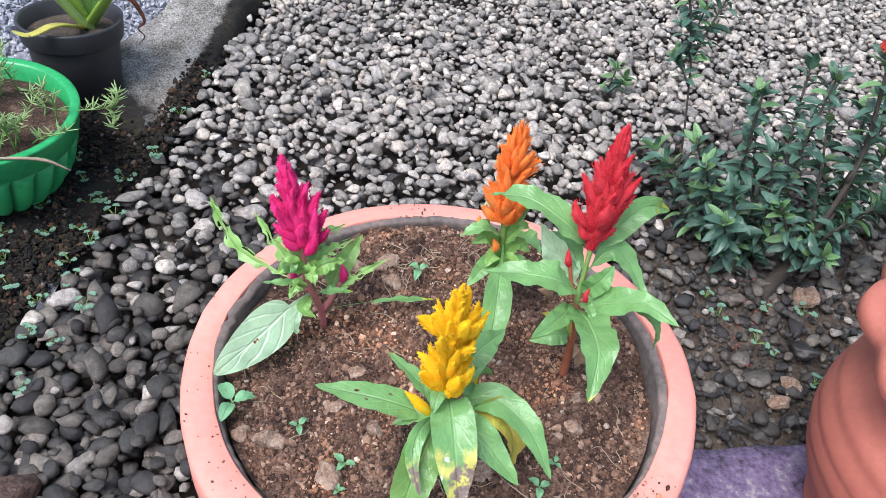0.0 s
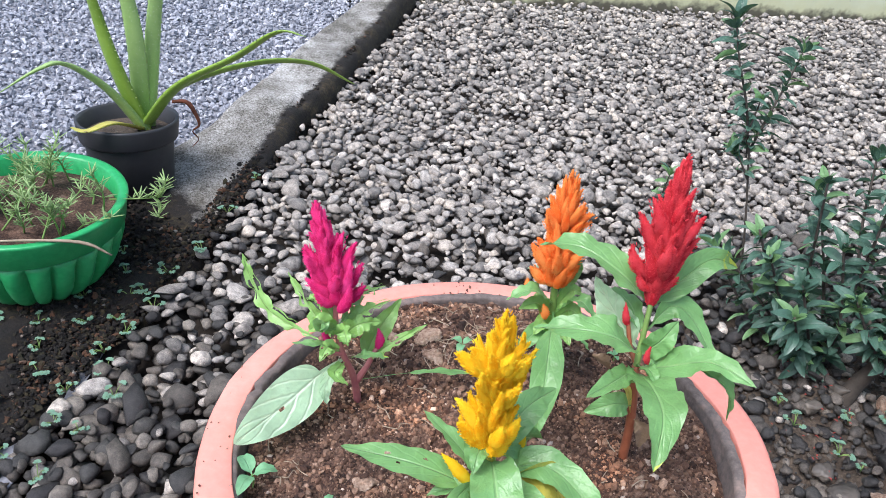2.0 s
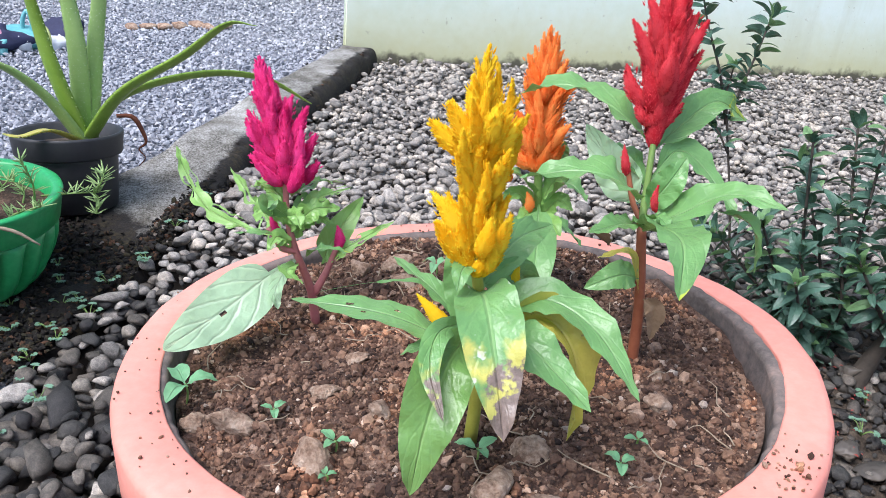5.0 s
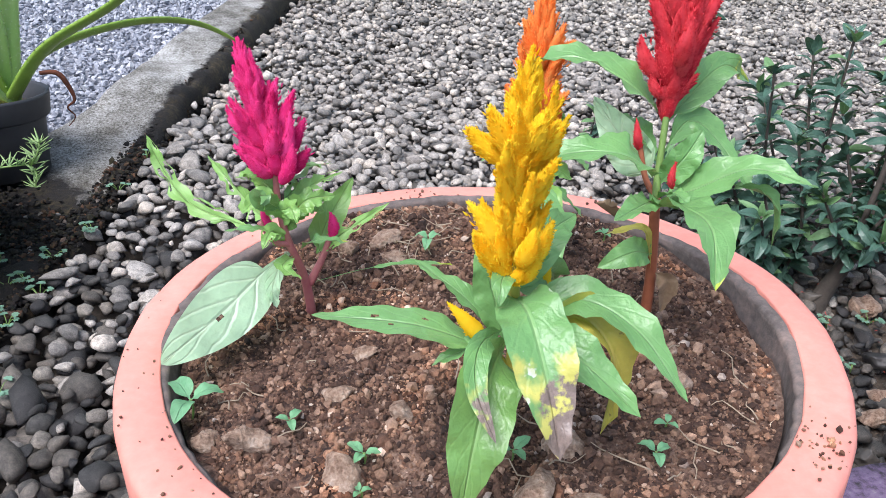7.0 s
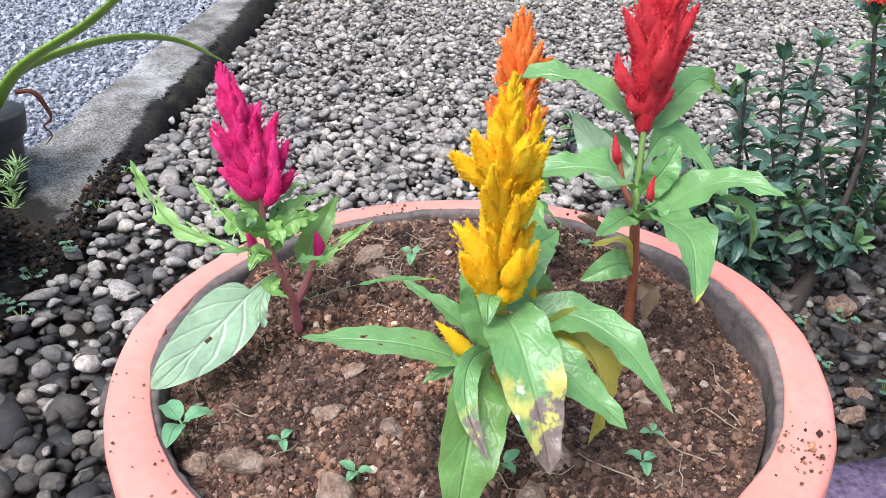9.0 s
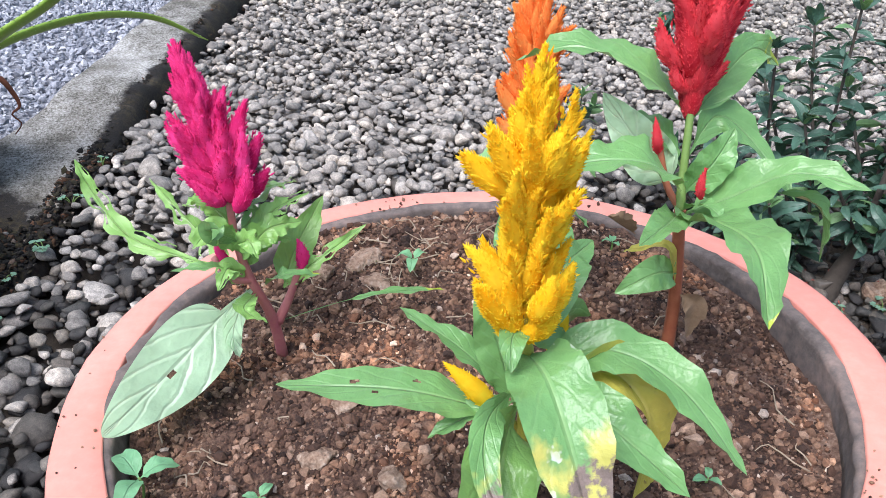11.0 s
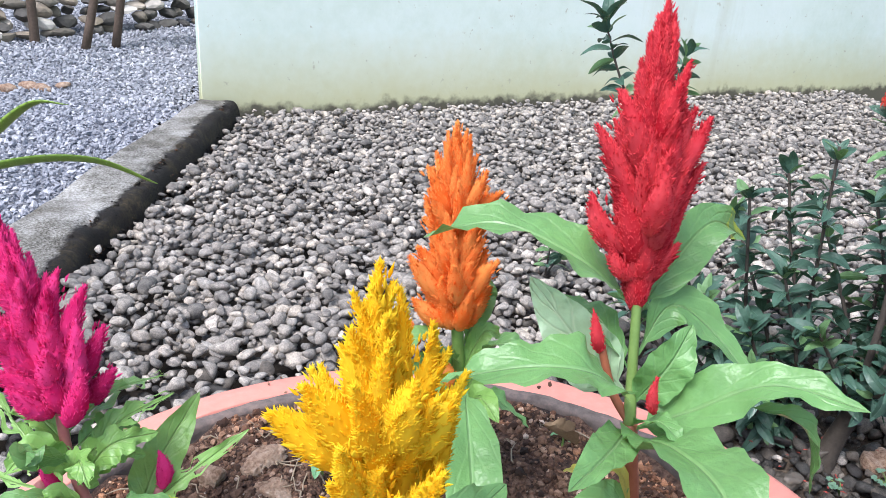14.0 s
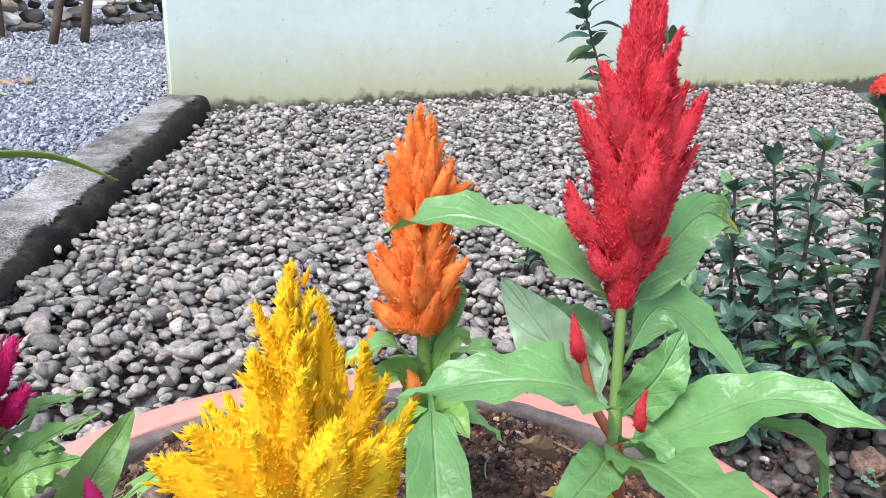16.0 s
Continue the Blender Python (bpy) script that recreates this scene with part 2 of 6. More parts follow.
M_ALOE = surface("aloe_skin", [(0.3, (0.16, 0.28, 0.035)), (0.55, (0.25, 0.39, 0.06)), (0.8, (0.36, 0.5, 0.11))], 9, 130, 0.4, 0.0006, 0.25, fine_mix=0.35)
M_ALOE_LIGHT = surface("aloe_skin_pale", [(0.3, (0.23, 0.38, 0.11)), (0.6, (0.33, 0.48, 0.17)), (0.85, (0.44, 0.58, 0.26))], 9, 130, 0.4, 0.0006, 0.25, fine_mix=0.35)


def speckled(m, colour, scale=240, at=0.64):
    """Small pale flecks over a surface's own colour."""
    n, l = m.node_tree.nodes, m.node_tree.links
    b = n["Principled BSDF"]
    old = b.inputs["Base Color"].links[0].from_socket
    t = noise_tex(n, l, n.new("ShaderNodeTexCoord").outputs["Object"], scale, 2)
    k = ramp(n, [(at, (0, 0, 0)), (at + 0.03, (1, 1, 1))])
    l.new(t.outputs[0], k.inputs[0])
    l.new(mix(n, l, k.outputs[0], old, colour), b.inputs["Base Color"])


speckled(M_ALOE, (0.40, 0.52, 0.25), 600, 0.67)
speckled(M_ALOE_LIGHT, (0.50, 0.60, 0.40), 560, 0.65)
M_TOOTH = surface("aloe_tooth", [(0.3, (0.27, 0.4, 0.13)), (0.7, (0.38, 0.48, 0.2))], 50, 200, 0.5)
M_YEL = plume_material("yellow_plume", (1.0, 0.57, 0.010), (1.0, 0.81, 0.055))
M_ORA = plume_material("orange_plume", (1.0, 0.23, 0.035), (1.0, 0.45, 0.13))
M_RED = plume_material("red_plume", (0.63, 0.024, 0.046), (0.90, 0.115, 0.140))
M_MAG = plume_material("magenta_plume", (0.70, 0.020, 0.165), (0.93, 0.085, 0.345))
M_FLOWER = plume_material("ixora_flower", (0.65, 0.05, 0.03), (0.9, 0.16, 0.11))
M_SHEATH = surface("dry_sheath", [(0.3, (0.22, 0.14, 0.08)), (0.7, (0.4, 0.28, 0.18))], 60, 300, 0.9)
M_NAVY = surface("navy_cloth", [(0.3, (0.012, 0.014, 0.045)), (0.7, (0.03, 0.035, 0.09))], 20, 200, 0.8)
M_TEAL = surface("teal_plastic", [(0.3, (0.06, 0.32, 0.36)), (0.7, (0.2, 0.5, 0.52))], 20, 200, 0.5)
M_WHITE = surface("white_plastic_sheet", [(0.3, (0.5, 0.53, 0.6)), (0.7, (0.75, 0.77, 0.8))], 20, 200, 0.5)
M_PINK = surface("pink_strap", [(0.3, (0.6, 0.25, 0.35)), (0.7, (0.7, 0.4, 0.48))], 20, 200, 0.6)
M_LIME = surface("yellow_strap", [(0.3, (0.5, 0.55, 0.18)), (0.7, (0.62, 0.66, 0.3))], 20, 200, 0.6)


def kerb_material():
    """Grey concrete, taken over by moss and black dirt on its inner flank and its near end."""
    m, n, l, b = base_nodes("mossy_concrete")
    co = n.new("ShaderNodeTexCoord").outputs["Object"]
    a, f = noise_tex(n, l, co, 9, 6, 0.65), noise_tex(n, l, co, 190, 6, 0.8)
    conc = ramp(n, [(0.41, (0.048, 0.044, 0.035)), (0.475, (0.180, 0.173, 0.153)), (0.54, (0.315, 0.308, 0.290)), (0.63, (0.500, 0.498, 0.485))])
    l.new(mix(n, l, 0.6, noise_tex(n, l, co, 16, 6, 0.7).outputs[0], noise_tex(n, l, co, 330, 4, 0.8).outputs[0]), conc.inputs[0])
    stain = ramp(n, [(0.36, (0.45, 0.42, 0.36)), (0.5, (0.95, 0.94, 0.92)), (0.64, (1.3, 1.3, 1.28))])
    l.new(noise_tex(n, l, co, 7, 5, 0.65).outputs[0], stain.inputs[0])
    top = mix(n, l, 1.0, conc.outputs[0], stain.outputs[0], "MULTIPLY")
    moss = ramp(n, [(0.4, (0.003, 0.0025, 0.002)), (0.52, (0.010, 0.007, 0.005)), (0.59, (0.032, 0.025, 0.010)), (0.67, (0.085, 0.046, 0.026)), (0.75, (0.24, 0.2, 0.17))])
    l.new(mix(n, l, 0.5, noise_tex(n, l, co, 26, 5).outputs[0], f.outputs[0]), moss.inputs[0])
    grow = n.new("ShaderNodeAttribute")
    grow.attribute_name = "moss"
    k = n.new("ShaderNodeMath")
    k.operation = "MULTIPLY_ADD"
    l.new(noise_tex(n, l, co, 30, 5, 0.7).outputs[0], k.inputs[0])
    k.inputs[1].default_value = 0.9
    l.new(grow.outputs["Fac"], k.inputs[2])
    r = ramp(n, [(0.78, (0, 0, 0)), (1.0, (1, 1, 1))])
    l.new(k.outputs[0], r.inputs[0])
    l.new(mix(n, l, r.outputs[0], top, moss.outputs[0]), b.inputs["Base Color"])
    b.inputs["Roughness"].default_value = 0.9
    bump(n, l, mix(n, l, 0.6, a.outputs[0], f.outputs[0]), 0.8, 0.006, b)
    return m


M_KERB = kerb_material()


# ---- mesh helpers ----
def raw_mesh(name, v, f, material, smooth=True, uv=None):
    v, f = np.asarray(v, np.float32), np.asarray(f, np.int32)
    k = f.shape[1]
    me = bpy.data.meshes.new(name)
    me.vertices.add(len(v))
    me.vertices.foreach_set("co", v.ravel())
    me.loops.add(f.size)
    me.loops.foreach_set("vertex_index", f.ravel())
    me.polygons.add(len(f))
    me.polygons.foreach_set("loop_start", np.arange(0, f.size, k, dtype=np.int32))
    me.polygons.foreach_set("use_smooth", np.full(len(f), smooth))
    if uv is not None:
        layer = me.uv_layers.new(name="UVMap")
        layer.data.foreach_set("uv", np.asarray(uv, np.float32)[f.ravel()].ravel())
    me.materials.append(material)
    me.update(calc_edges=True)
    return me


def put(name, me, parent=None, label="", m=None):
    ob = new(name, me)
    if m is not None:
        ob.matrix_basis = m
    if parent is not None:
        ob.parent = parent
    return tagged(ob, label)


def thing(name, label, category, group="", kind="", m=None):
    ob = new(name)
    ob.empty_display_size = 0.02
    if m is not None:
        ob.matrix_basis = m
    return tagged(ob, label, category, group, kind)


def bm_mesh(name, bm, material, smooth=False):
    me = bpy.data.meshes.new(name)
    bm.to_mesh(me)
    bm.free()
    me.materials.append(material)
    if smooth:
        me.polygons.foreach_set("use_smooth", np.full(len(me.polygons), True))
    return me


def part(name, bm, material, parent, label="", smooth=False):
    return put(name, bm_mesh(name, bm, material, smooth), parent, label)


def join_arrays(pieces):
    vs, fs, n = [], [], 0
    for v, f in pieces:
        vs.append(v), fs.append(np.asarray(f) + n)
        n += len(v)
    return np.concatenate(vs), np.concatenate(fs)


def ico(level):
    bm = bmesh.new()
    bmesh.ops.create_icosphere(bm, subdivisions=level, radius=1)
    v = np.array([x.co[:] for x in bm.verts])
    f = np.array([[x.index for x in q.verts] for q in bm.faces])
    bm.free()
    return v, f


ICO = {k: ico(k) for k in (1, 2, 3, 4)}


def lumpy(rng, level, amount=0.16, cuts=4):
    """A rounded, uneven stone of unit size."""
    v, f = ICO[level]
    v = v.copy()
    for _ in range(5):
        d = rng.normal(size=3)
        d /= np.linalg.norm(d)
        v *= (1 + amount * np.sin(2.2 * (v @ d) + rng.uniform(0, 6.3)))[:, None]
    for _ in range(cuts):
        d = rng.normal(size=3)
        d /= np.linalg.norm(d)
        cut = np.maximum(v @ d - rng.uniform(0.55, 0.85), 0)
        v -= cut[:, None] * d * 0.8
    return v, f


def turns(rng, n, tilt):
    """Rotation matrices: any turn about z, with a small tilt."""
    a, b, c = rng.uniform(0, 6.283, n), rng.normal(0, tilt, n), rng.normal(0, tilt, n)
    ca, sa, cb, sb, cc, sc = np.cos(a), np.sin(a), np.cos(b), np.sin(b), np.cos(c), np.sin(c)
    z = np.zeros(n)
    o = np.ones(n)
    rz = np.stack([ca, -sa, z, sa, ca, z, z, z, o], 1).reshape(-1, 3, 3)
    rx = np.stack([o, z, z, z, cb, -sb, z, sb, cb], 1).reshape(-1, 3, 3)
    ry = np.stack([cc, z, sc, z, o, z, -sc, z, cc], 1).reshape(-1, 3, 3)
    return rz @ rx @ ry


# an eight-cornered splinter, for grains and chippings
BIT = np.array([(1, 0, 0), (-1, 0, 0), (0, 1, 0), (0, -1, 0), (0, 0, 1), (0, 0, -1), (0.6, 0.6, 0.4), (-0.6, 0.5, 0.5)], float)
BIT_FACES = np.array([(0, 6, 4), (6, 2, 4), (2, 7, 4), (7, 1, 4), (1, 3, 4), (3, 0, 4), (0, 2, 6), (2, 1, 7), (2, 0, 5), (1, 2, 5), (3, 1, 5), (0, 3, 5)])


def scatter_mesh(name, rng, pos, size, kinds, material, tilt=0.3, smooth=True):
    """Many stones in one mesh: pos (n,3), size (n,3), built from a few shapes."""
    pieces = []
    pick = rng.integers(0, len(kinds), len(pos))
    rot = turns(rng, len(pos), tilt)
    for k, (v, f) in enumerate(kinds):
        i = np.where(pick == k)[0]
        if not len(i):
            continue
        w = np.einsum("nij,nvj->nvi", rot[i], v[None] * size[i][:, None, :]) + pos[i][:, None, :]
        ff = f[None] + (np.arange(len(i)) * len(v))[:, None, None]
        pieces.append((w.reshape(-1, 3), ff.reshape(-1, 3)))
    v, f = join_arrays(pieces)
    return raw_mesh(name, v, f, material, smooth)


def lathe(profile, segs=96, wobble=None):
    """(r, z) pairs turned about z; wobble(angle, r, z) gives a new (r, z)."""
    v, f = [], []
    n = len(profile)
    for i in range(segs):
        a = 2 * math.pi * i / segs
        for r, z in profile:
            if wobble:
                r, z = wobble(a, r, z)
            v.append((r * math.cos(a), r * math.sin(a), z))
    for i in range(segs):
        j = (i + 1) % segs
        for k in range(n - 1):
            f.append((i * n + k, j * n + k, j * n + k + 1, i * n + k + 1))
    return np.array(v), np.array(f)


def smooth_path(pts, n):
    """Catmull-Rom through the points."""
    p = [Vector(q) for q in pts]
    p = [p[0] * 2 - p[1], *p, p[-1] * 2 - p[-2]]
    out = []
    segs = len(p) - 3
    for i in range(n):
        s = i / (n - 1) * segs
        k = min(int(s), segs - 1)
        t = s - k
        a, b, c, d = p[k:k + 4]
        out.append(0.5 * (2 * b + (c - a) * t + (2 * a - 5 * b + 4 * c - d) * t * t + (3 * b - a - 3 * c + d) * t ** 3))
    return out


def tube(pts, radii, n=12, sides=8):
    """A tapered tube through the points, closed at both ends."""
    path = smooth_path(pts, n)
    v, f = [], []
    for i, q in enumerate(path):
        s = i / (n - 1) * (len(radii) - 1)
        k = min(int(s), len(radii) - 2)
        r = radii[k] + (radii[k + 1] - radii[k]) * (s - k)
        d = (path[min(i + 1, n - 1)] - path[max(i - 1, 0)]).normalized()
        u = d.cross(Vector((0.31, 0.95, 0.07))).normalized()
        w = d.cross(u)
        for j in range(sides):
            a = 2 * math.pi * j / sides
            v.append(q + (u * math.cos(a) + w * math.sin(a)) * r)
    for i in range(n - 1):
        for j in range(sides):
            k = (j + 1) % sides
            f.append((i * sides + j, i * sides + k, (i + 1) * sides + k, (i + 1) * sides + j))
    v += [path[0], path[-1]]
    a, b = len(v) - 2, len(v) - 1
    for j in range(sides):
        k = (j + 1) % sides
        f.append((a, k, j, j))
        f.append((b, (n - 1) * sides + j, (n - 1) * sides + k, (n - 1) * sides + k))
    return np.array([x[:] for x in v]), f


def tube_mesh(name, pts, radii, material, n=12, sides=8):
    v, f = tube(pts, radii, n, sides)
    me = bpy.data.meshes.new(name)
    me.from_pydata([tuple(x) for x in v], [], [tuple(dict.fromkeys(q)) for q in f])
    me.polygons.foreach_set("use_smooth", np.full(len(me.polygons), True))
    me.materials.append(material)
    return me


def blade(name, pts, width, material, rng, face=(0, 0, 1), fold=0.3, wave=0.075, stalk=0.1, ragged=0.0, blunt=0.74, across=9, along=23, cup=0.0, eaten=0.0, bites=()):
    """A leaf along its midrib, from the stalk to the tip; face is roughly where its upper side looks."""
    if bites:
        along, across = 81, 31
    elif eaten or ragged:
        along, across = 49, 19
    path = smooth_path(pts, along)
    up0 = Vector(face).normalized()
    v, uv, f = [], [], []
    ph = rng.uniform(0, 6.3)
    for i, q in enumerate(path):
        u = i / (along - 1)
        d = (path[min(i + 1, along - 1)] - path[max(i - 1, 0)]).normalized()
        sd = d.cross(up0)
        sd = sd.normalized() if sd.length > 1e-4 else Vector((1, 0, 0))
        up = sd.cross(d)
        if u < stalk:
            h = 0.035 + 0.03 * u / stalk
        else:
            s = (u - stalk) / (1 - stalk)
            h = 0.065 * (1 - s) + 0.5 * (math.sin(math.pi * s ** 0.72)) ** blunt
        for j in range(across):
            t = 2 * j / (across - 1) - 1
            k = 1.0 - ragged * min(0.85, max(0.0, 2.4 * noise.noise(Vector((u * 9 + ph, 4 * (t > 0), ph))))) * (abs(t) > 0.2)
            x = t * h * width * k
            z = fold * abs(x) - cup * x * x / width + wave * width * (abs(t) ** 1.5) * (0.65 * math.sin(u * 17 + ph + (2 if t > 0 else 0)) + 0.45 * math.sin(u * 41 + 2 * ph + t)) * (h > 0.12)
            v.append(q + sd * x + up * z)
            uv.append((u, (t + 1) / 2))
    for i in range(along - 1):
        for j in range(across - 1):
            a = i * across + j
            bite = eaten and noise.noise(Vector((i / along * 7 + ph, j / across * 3.2, ph))) > 0.62 - 0.45 * eaten and 0.2 < i / along < 0.97 and abs(j - (across - 2) / 2) > 1.6
            for bu, bv, br in bites:
                e = ((i + 0.5) / along - bu) ** 2 + (((j + 0.5) / across - bv) * 0.42) ** 2
                bite = bite or e < br * br
            if not bite:
                f.append((a, a + 1, a + across + 1, a + across))
    return raw_mesh(name, [p[:] for p in v], f, material, True, uv)


def feather(rng, p0, p1, r, count, size):
    """One flame-shaped spike of a plume: a fleshy core covered with fine pointed bracts."""
    p0, p1 = np.asarray(p0, float), np.asarray(p1, float)
    ax = p1 - p0
    ln = np.linalg.norm(ax)
    ax /= ln
    u = np.cross(ax, (0.3, 0.5, 0.81))
    u /= np.linalg.norm(u)
    w = np.cross(ax, u)

    bend = rng.normal(0, 0.06, 2) * min(ln, 0.022)

    def prof(s):
        return r * np.interp(s, [0, 0.15, 0.35, 0.6, 0.8, 0.93, 1.0], [0.25, 0.8, 1.0, 0.78, 0.44, 0.17, 0.02])

    def axis(s):
        k = 4 * s * (1 - s)
        return p0 + np.outer(s, ax * ln) + np.outer(k * bend[0], u) + np.outer(k * bend[1], w)
    rings = np.array([0.0, 0.15, 0.4, 0.65, 0.85, 0.95])
    v, f = [], []
    for s, c in zip(rings, axis(rings)):
        for j in range(9):
            a = j * math.pi / 4.5
            v.append(c + (u * math.cos(a) + w * math.sin(a)) * prof(s) * rng.uniform(0.86, 1.1))
    v.append(p1)
    for i in range(5):
        for j in range(9):
            k = (j + 1) % 9
            f += [(i * 9 + j, i * 9 + k, i * 9 + 9 + k), (i * 9 + j, i * 9 + 9 + k, i * 9 + 9 + j)]
    f += [(45 + j, 45 + (j + 1) % 9, 54) for j in range(9)]
    s = rng.uniform(0.0, 0.98, count)
    a = rng.uniform(0, 6.283, count)
    rad = u[None] * np.cos(a)[:, None] + w[None] * np.sin(a)[:, None]
    pos = axis(s) + rad * (prof(s) * 0.93)[:, None]
    d = ax * 1.0 + rad * rng.uniform(0.25, 1.0, count)[:, None] + rng.normal(0, 0.16, (count, 3))
    d /= np.linalg.norm(d, axis=1)[:, None]
    t1 = np.cross(d, ax + 0.01)
    t1 /= np.linalg.norm(t1, axis=1)[:, None]
    t2 = np.cross(d, t1)
    sz = size * rng.uniform(0.6, 1.3, count) * (1 - 0.25 * s)
    bw = sz * 0.17
    b0 = pos + t1 * bw[:, None]
    b1 = pos - t1 * (bw * 0.5)[:, None] + t2 * (bw * 0.87)[:, None]
    b2 = pos - t1 * (bw * 0.5)[:, None] - t2 * (bw * 0.87)[:, None]
    tp = pos + d * sz[:, None]
    bv = np.stack([b0, b1, b2, tp], 1).reshape(-1, 3)
    base = np.array([[0, 1, 3], [1, 2, 3], [2, 0, 3]])
    bf = (base[None] + (np.arange(count) * 4)[:, None, None]).reshape(-1, 3)
    return join_arrays([(np.array(v), np.array(f)), (bv, bf)])


def tips(rng, p0, p1, r, count, length):
    """Small pointed florets standing out all along a spike."""
    ax = p1 - p0
    ln = np.linalg.norm(ax)
    ax = ax / ln
    u = np.cross(ax, (0.3, 0.5, 0.81))
    u /= np.linalg.norm(u)
    w = np.cross(ax, u)
    s, a = rng.uniform(0.15, 0.92, count), rng.uniform(0, 6.283, count)
    rad = np.outer(np.cos(a), u) + np.outer(np.sin(a), w)
    pos = p0 + np.outer(s * ln, ax) + rad * r * 0.5
    d = ax + rad * rng.uniform(0.15, 0.6, count)[:, None]
    d /= np.linalg.norm(d, axis=1)[:, None]
    t1 = np.cross(d, ax + 0.013)
    t1 /= np.linalg.norm(t1, axis=1)[:, None]
    t2 = np.cross(d, t1)
    sz = length * rng.uniform(0.6, 1.2, count) * (1.1 - 0.4 * s)
    vs = []
    for h, k in ((0.0, 0.11), (0.3, 0.16), (0.7, 0.075)):
        for j in range(4):
            c, e = math.cos(j * 1.5708), math.sin(j * 1.5708)
            vs.append(pos + d * (sz * h)[:, None] + (t1 * c + t2 * e) * (sz * k)[:, None])
    vs.append(pos + d * sz[:, None])
    v = np.stack(vs, 1).reshape(-1, 3)
    f = []
    for i in range(2):
        for j in range(4):
            k = (j + 1) % 4
            f += [(i * 4 + j, i * 4 + k, i * 4 + 4 + k), (i * 4 + j, i * 4 + 4 + k, i * 4 + 4 + j)]
    f += [(8 + j, 8 + (j + 1) % 4, 12) for j in range(4)]
    f = (np.array(f)[None] + (np.arange(count) * 13)[:, None, None]).reshape(-1, 3)
    return v, f


def plume(name, rng, base, tip, outline, spikes, material, parent, r=0.004, label="", extra=(), gap=()):
    """A feathery celosia plume. outline: (height 0..1, half width in metres)."""
    base, tip = np.asarray(base, float), np.asarray(tip, float)
    ax = tip - base
    hs, ws = [o[0] for o in outline], [o[1] for o in outline]
    u = np.cross(ax, (0, 1, 0.2))
    u /= np.linalg.norm(u)
    w = np.cross(ax, u)
    w /= np.linalg.norm(w)
    down = 0.0016
    rng = np.random.default_rng(int(1000 * abs(ws[3]) * 1000) + spikes)
    pcs = [feather(rng, base + ax * 0.02, base + ax * 0.88, r * 1.7, 1500, down), feather(rng, base + ax * 0.5, tip, r * 1.15, 1100, down),
           tips(rng, base + ax * 0.1, base + ax * 0.85, r * 1.6, 160, 0.0036), tips(rng, base + ax * 0.6, tip, r * 0.9, 90, 0.0034)]
    lobes = int(spikes * 0.66)
    for i in range(lobes):
        h = 0.06 + 0.88 * (i + rng.uniform(0, 1)) / lobes
        if gap and gap[0] < h < gap[1]:
            continue
        hw = float(np.interp(h, hs, ws)) * rng.uniform(0.6, 1.18)
        a = i * 2.39996 + rng.uniform(-0.35, 0.35)
        out = u * math.cos(a) + w * math.sin(a)
        p0 = base + ax * max(h - 0.15 - 0.06 * rng.uniform(), 0.0) + out * hw * 0.22
        p1 = base + ax * min(h + 0.045 + 0.06 * rng.uniform(), 0.95) + out * hw
        ln = np.linalg.norm(p1 - p0)
        fat = r * rng.uniform(0.85, 1.2) * (1.15 - 0.5 * h) * min(1.0, 0.32 + hw / 0.015)
        pcs.append(feather(rng, p0, p1, fat, int(120 + ln * 17000), down))
        pcs.append(tips(rng, p0, p1, fat * 1.1, 26, 0.0034 * min(1.0, hw / 0.011)))
    for q0, q1, rr in extra:
        q0, q1 = np.asarray(q0), np.asarray(q1)
        pcs.append(feather(rng, q0 + (q1 - q0) * 0.15, q1, rr * 0.85, 520, down))
        pcs.append(tips(rng, q0, q1, rr * 1.0, 30, 0.0034))
    v, f = join_arrays(pcs)
    return put(name, raw_mesh(name, v, f, material, True), parent, label)


# ---- ground, drive, kerb, wall ----
RNG = np.random.default_rng(7)


def ground_z(y):
    """The bed is level by the house and falls a little towards the pots."""
    return np.interp(y, [0.2, 0.5], [-0.043, 0.0])


def kerb_in(y):
    return np.interp(y, [-0.6, -0.14, 0.16, 0.3, 0.4, 0.54, 0.71, 0.885, 1.15, 1.52], [-0.56, -0.495, -0.432, -0.40, -0.379, -0.366, -0.355, -0.329, -0.305, -0.269])


def kerb_out(y):
    return np.interp(y, [-0.6, 0.3, 0.45, 0.6, 0.7, 0.888, 1.15, 1.52, 1.6], [-1.0, -0.9, -0.65, -0.5, -0.455, -0.43, -0.397, -0.338, -0.36])


def kerb_level(y):
    return np.interp(y, [0.2, 0.33, 0.53, 0.75, 1.5], [-0.030, -0.020, -0.002, 0.03, 0.038])


def wall_line(x):
    return 1.64 + 0.31 * x


def strip(name, x0, x1, ys, below, material):
    """A sheet across x0..x1 that follows the fall of the ground."""
    v = [(x, y, ground_z(y) - below) for y in ys for x in (x0, x1)]
    return put(name, raw_mesh(name, v, [(2 * k, 2 * k + 1, 2 * k + 3, 2 * k + 2) for k in range(len(ys) - 1)], material, False))


tagged(strip("ground", -300, 300, (-300, 0.2, 0.5, 300), 0.035, M_EARTH), "dark damp brown earth under the pebbles", "ground", kind="structure")
tagged(strip("road", -14, -0.42, (-6, 0.2, 0.5, 14), 0.006, M_DRIVE), "yard surfaced with fine blue-grey stone chippings", "yard", kind="structure")


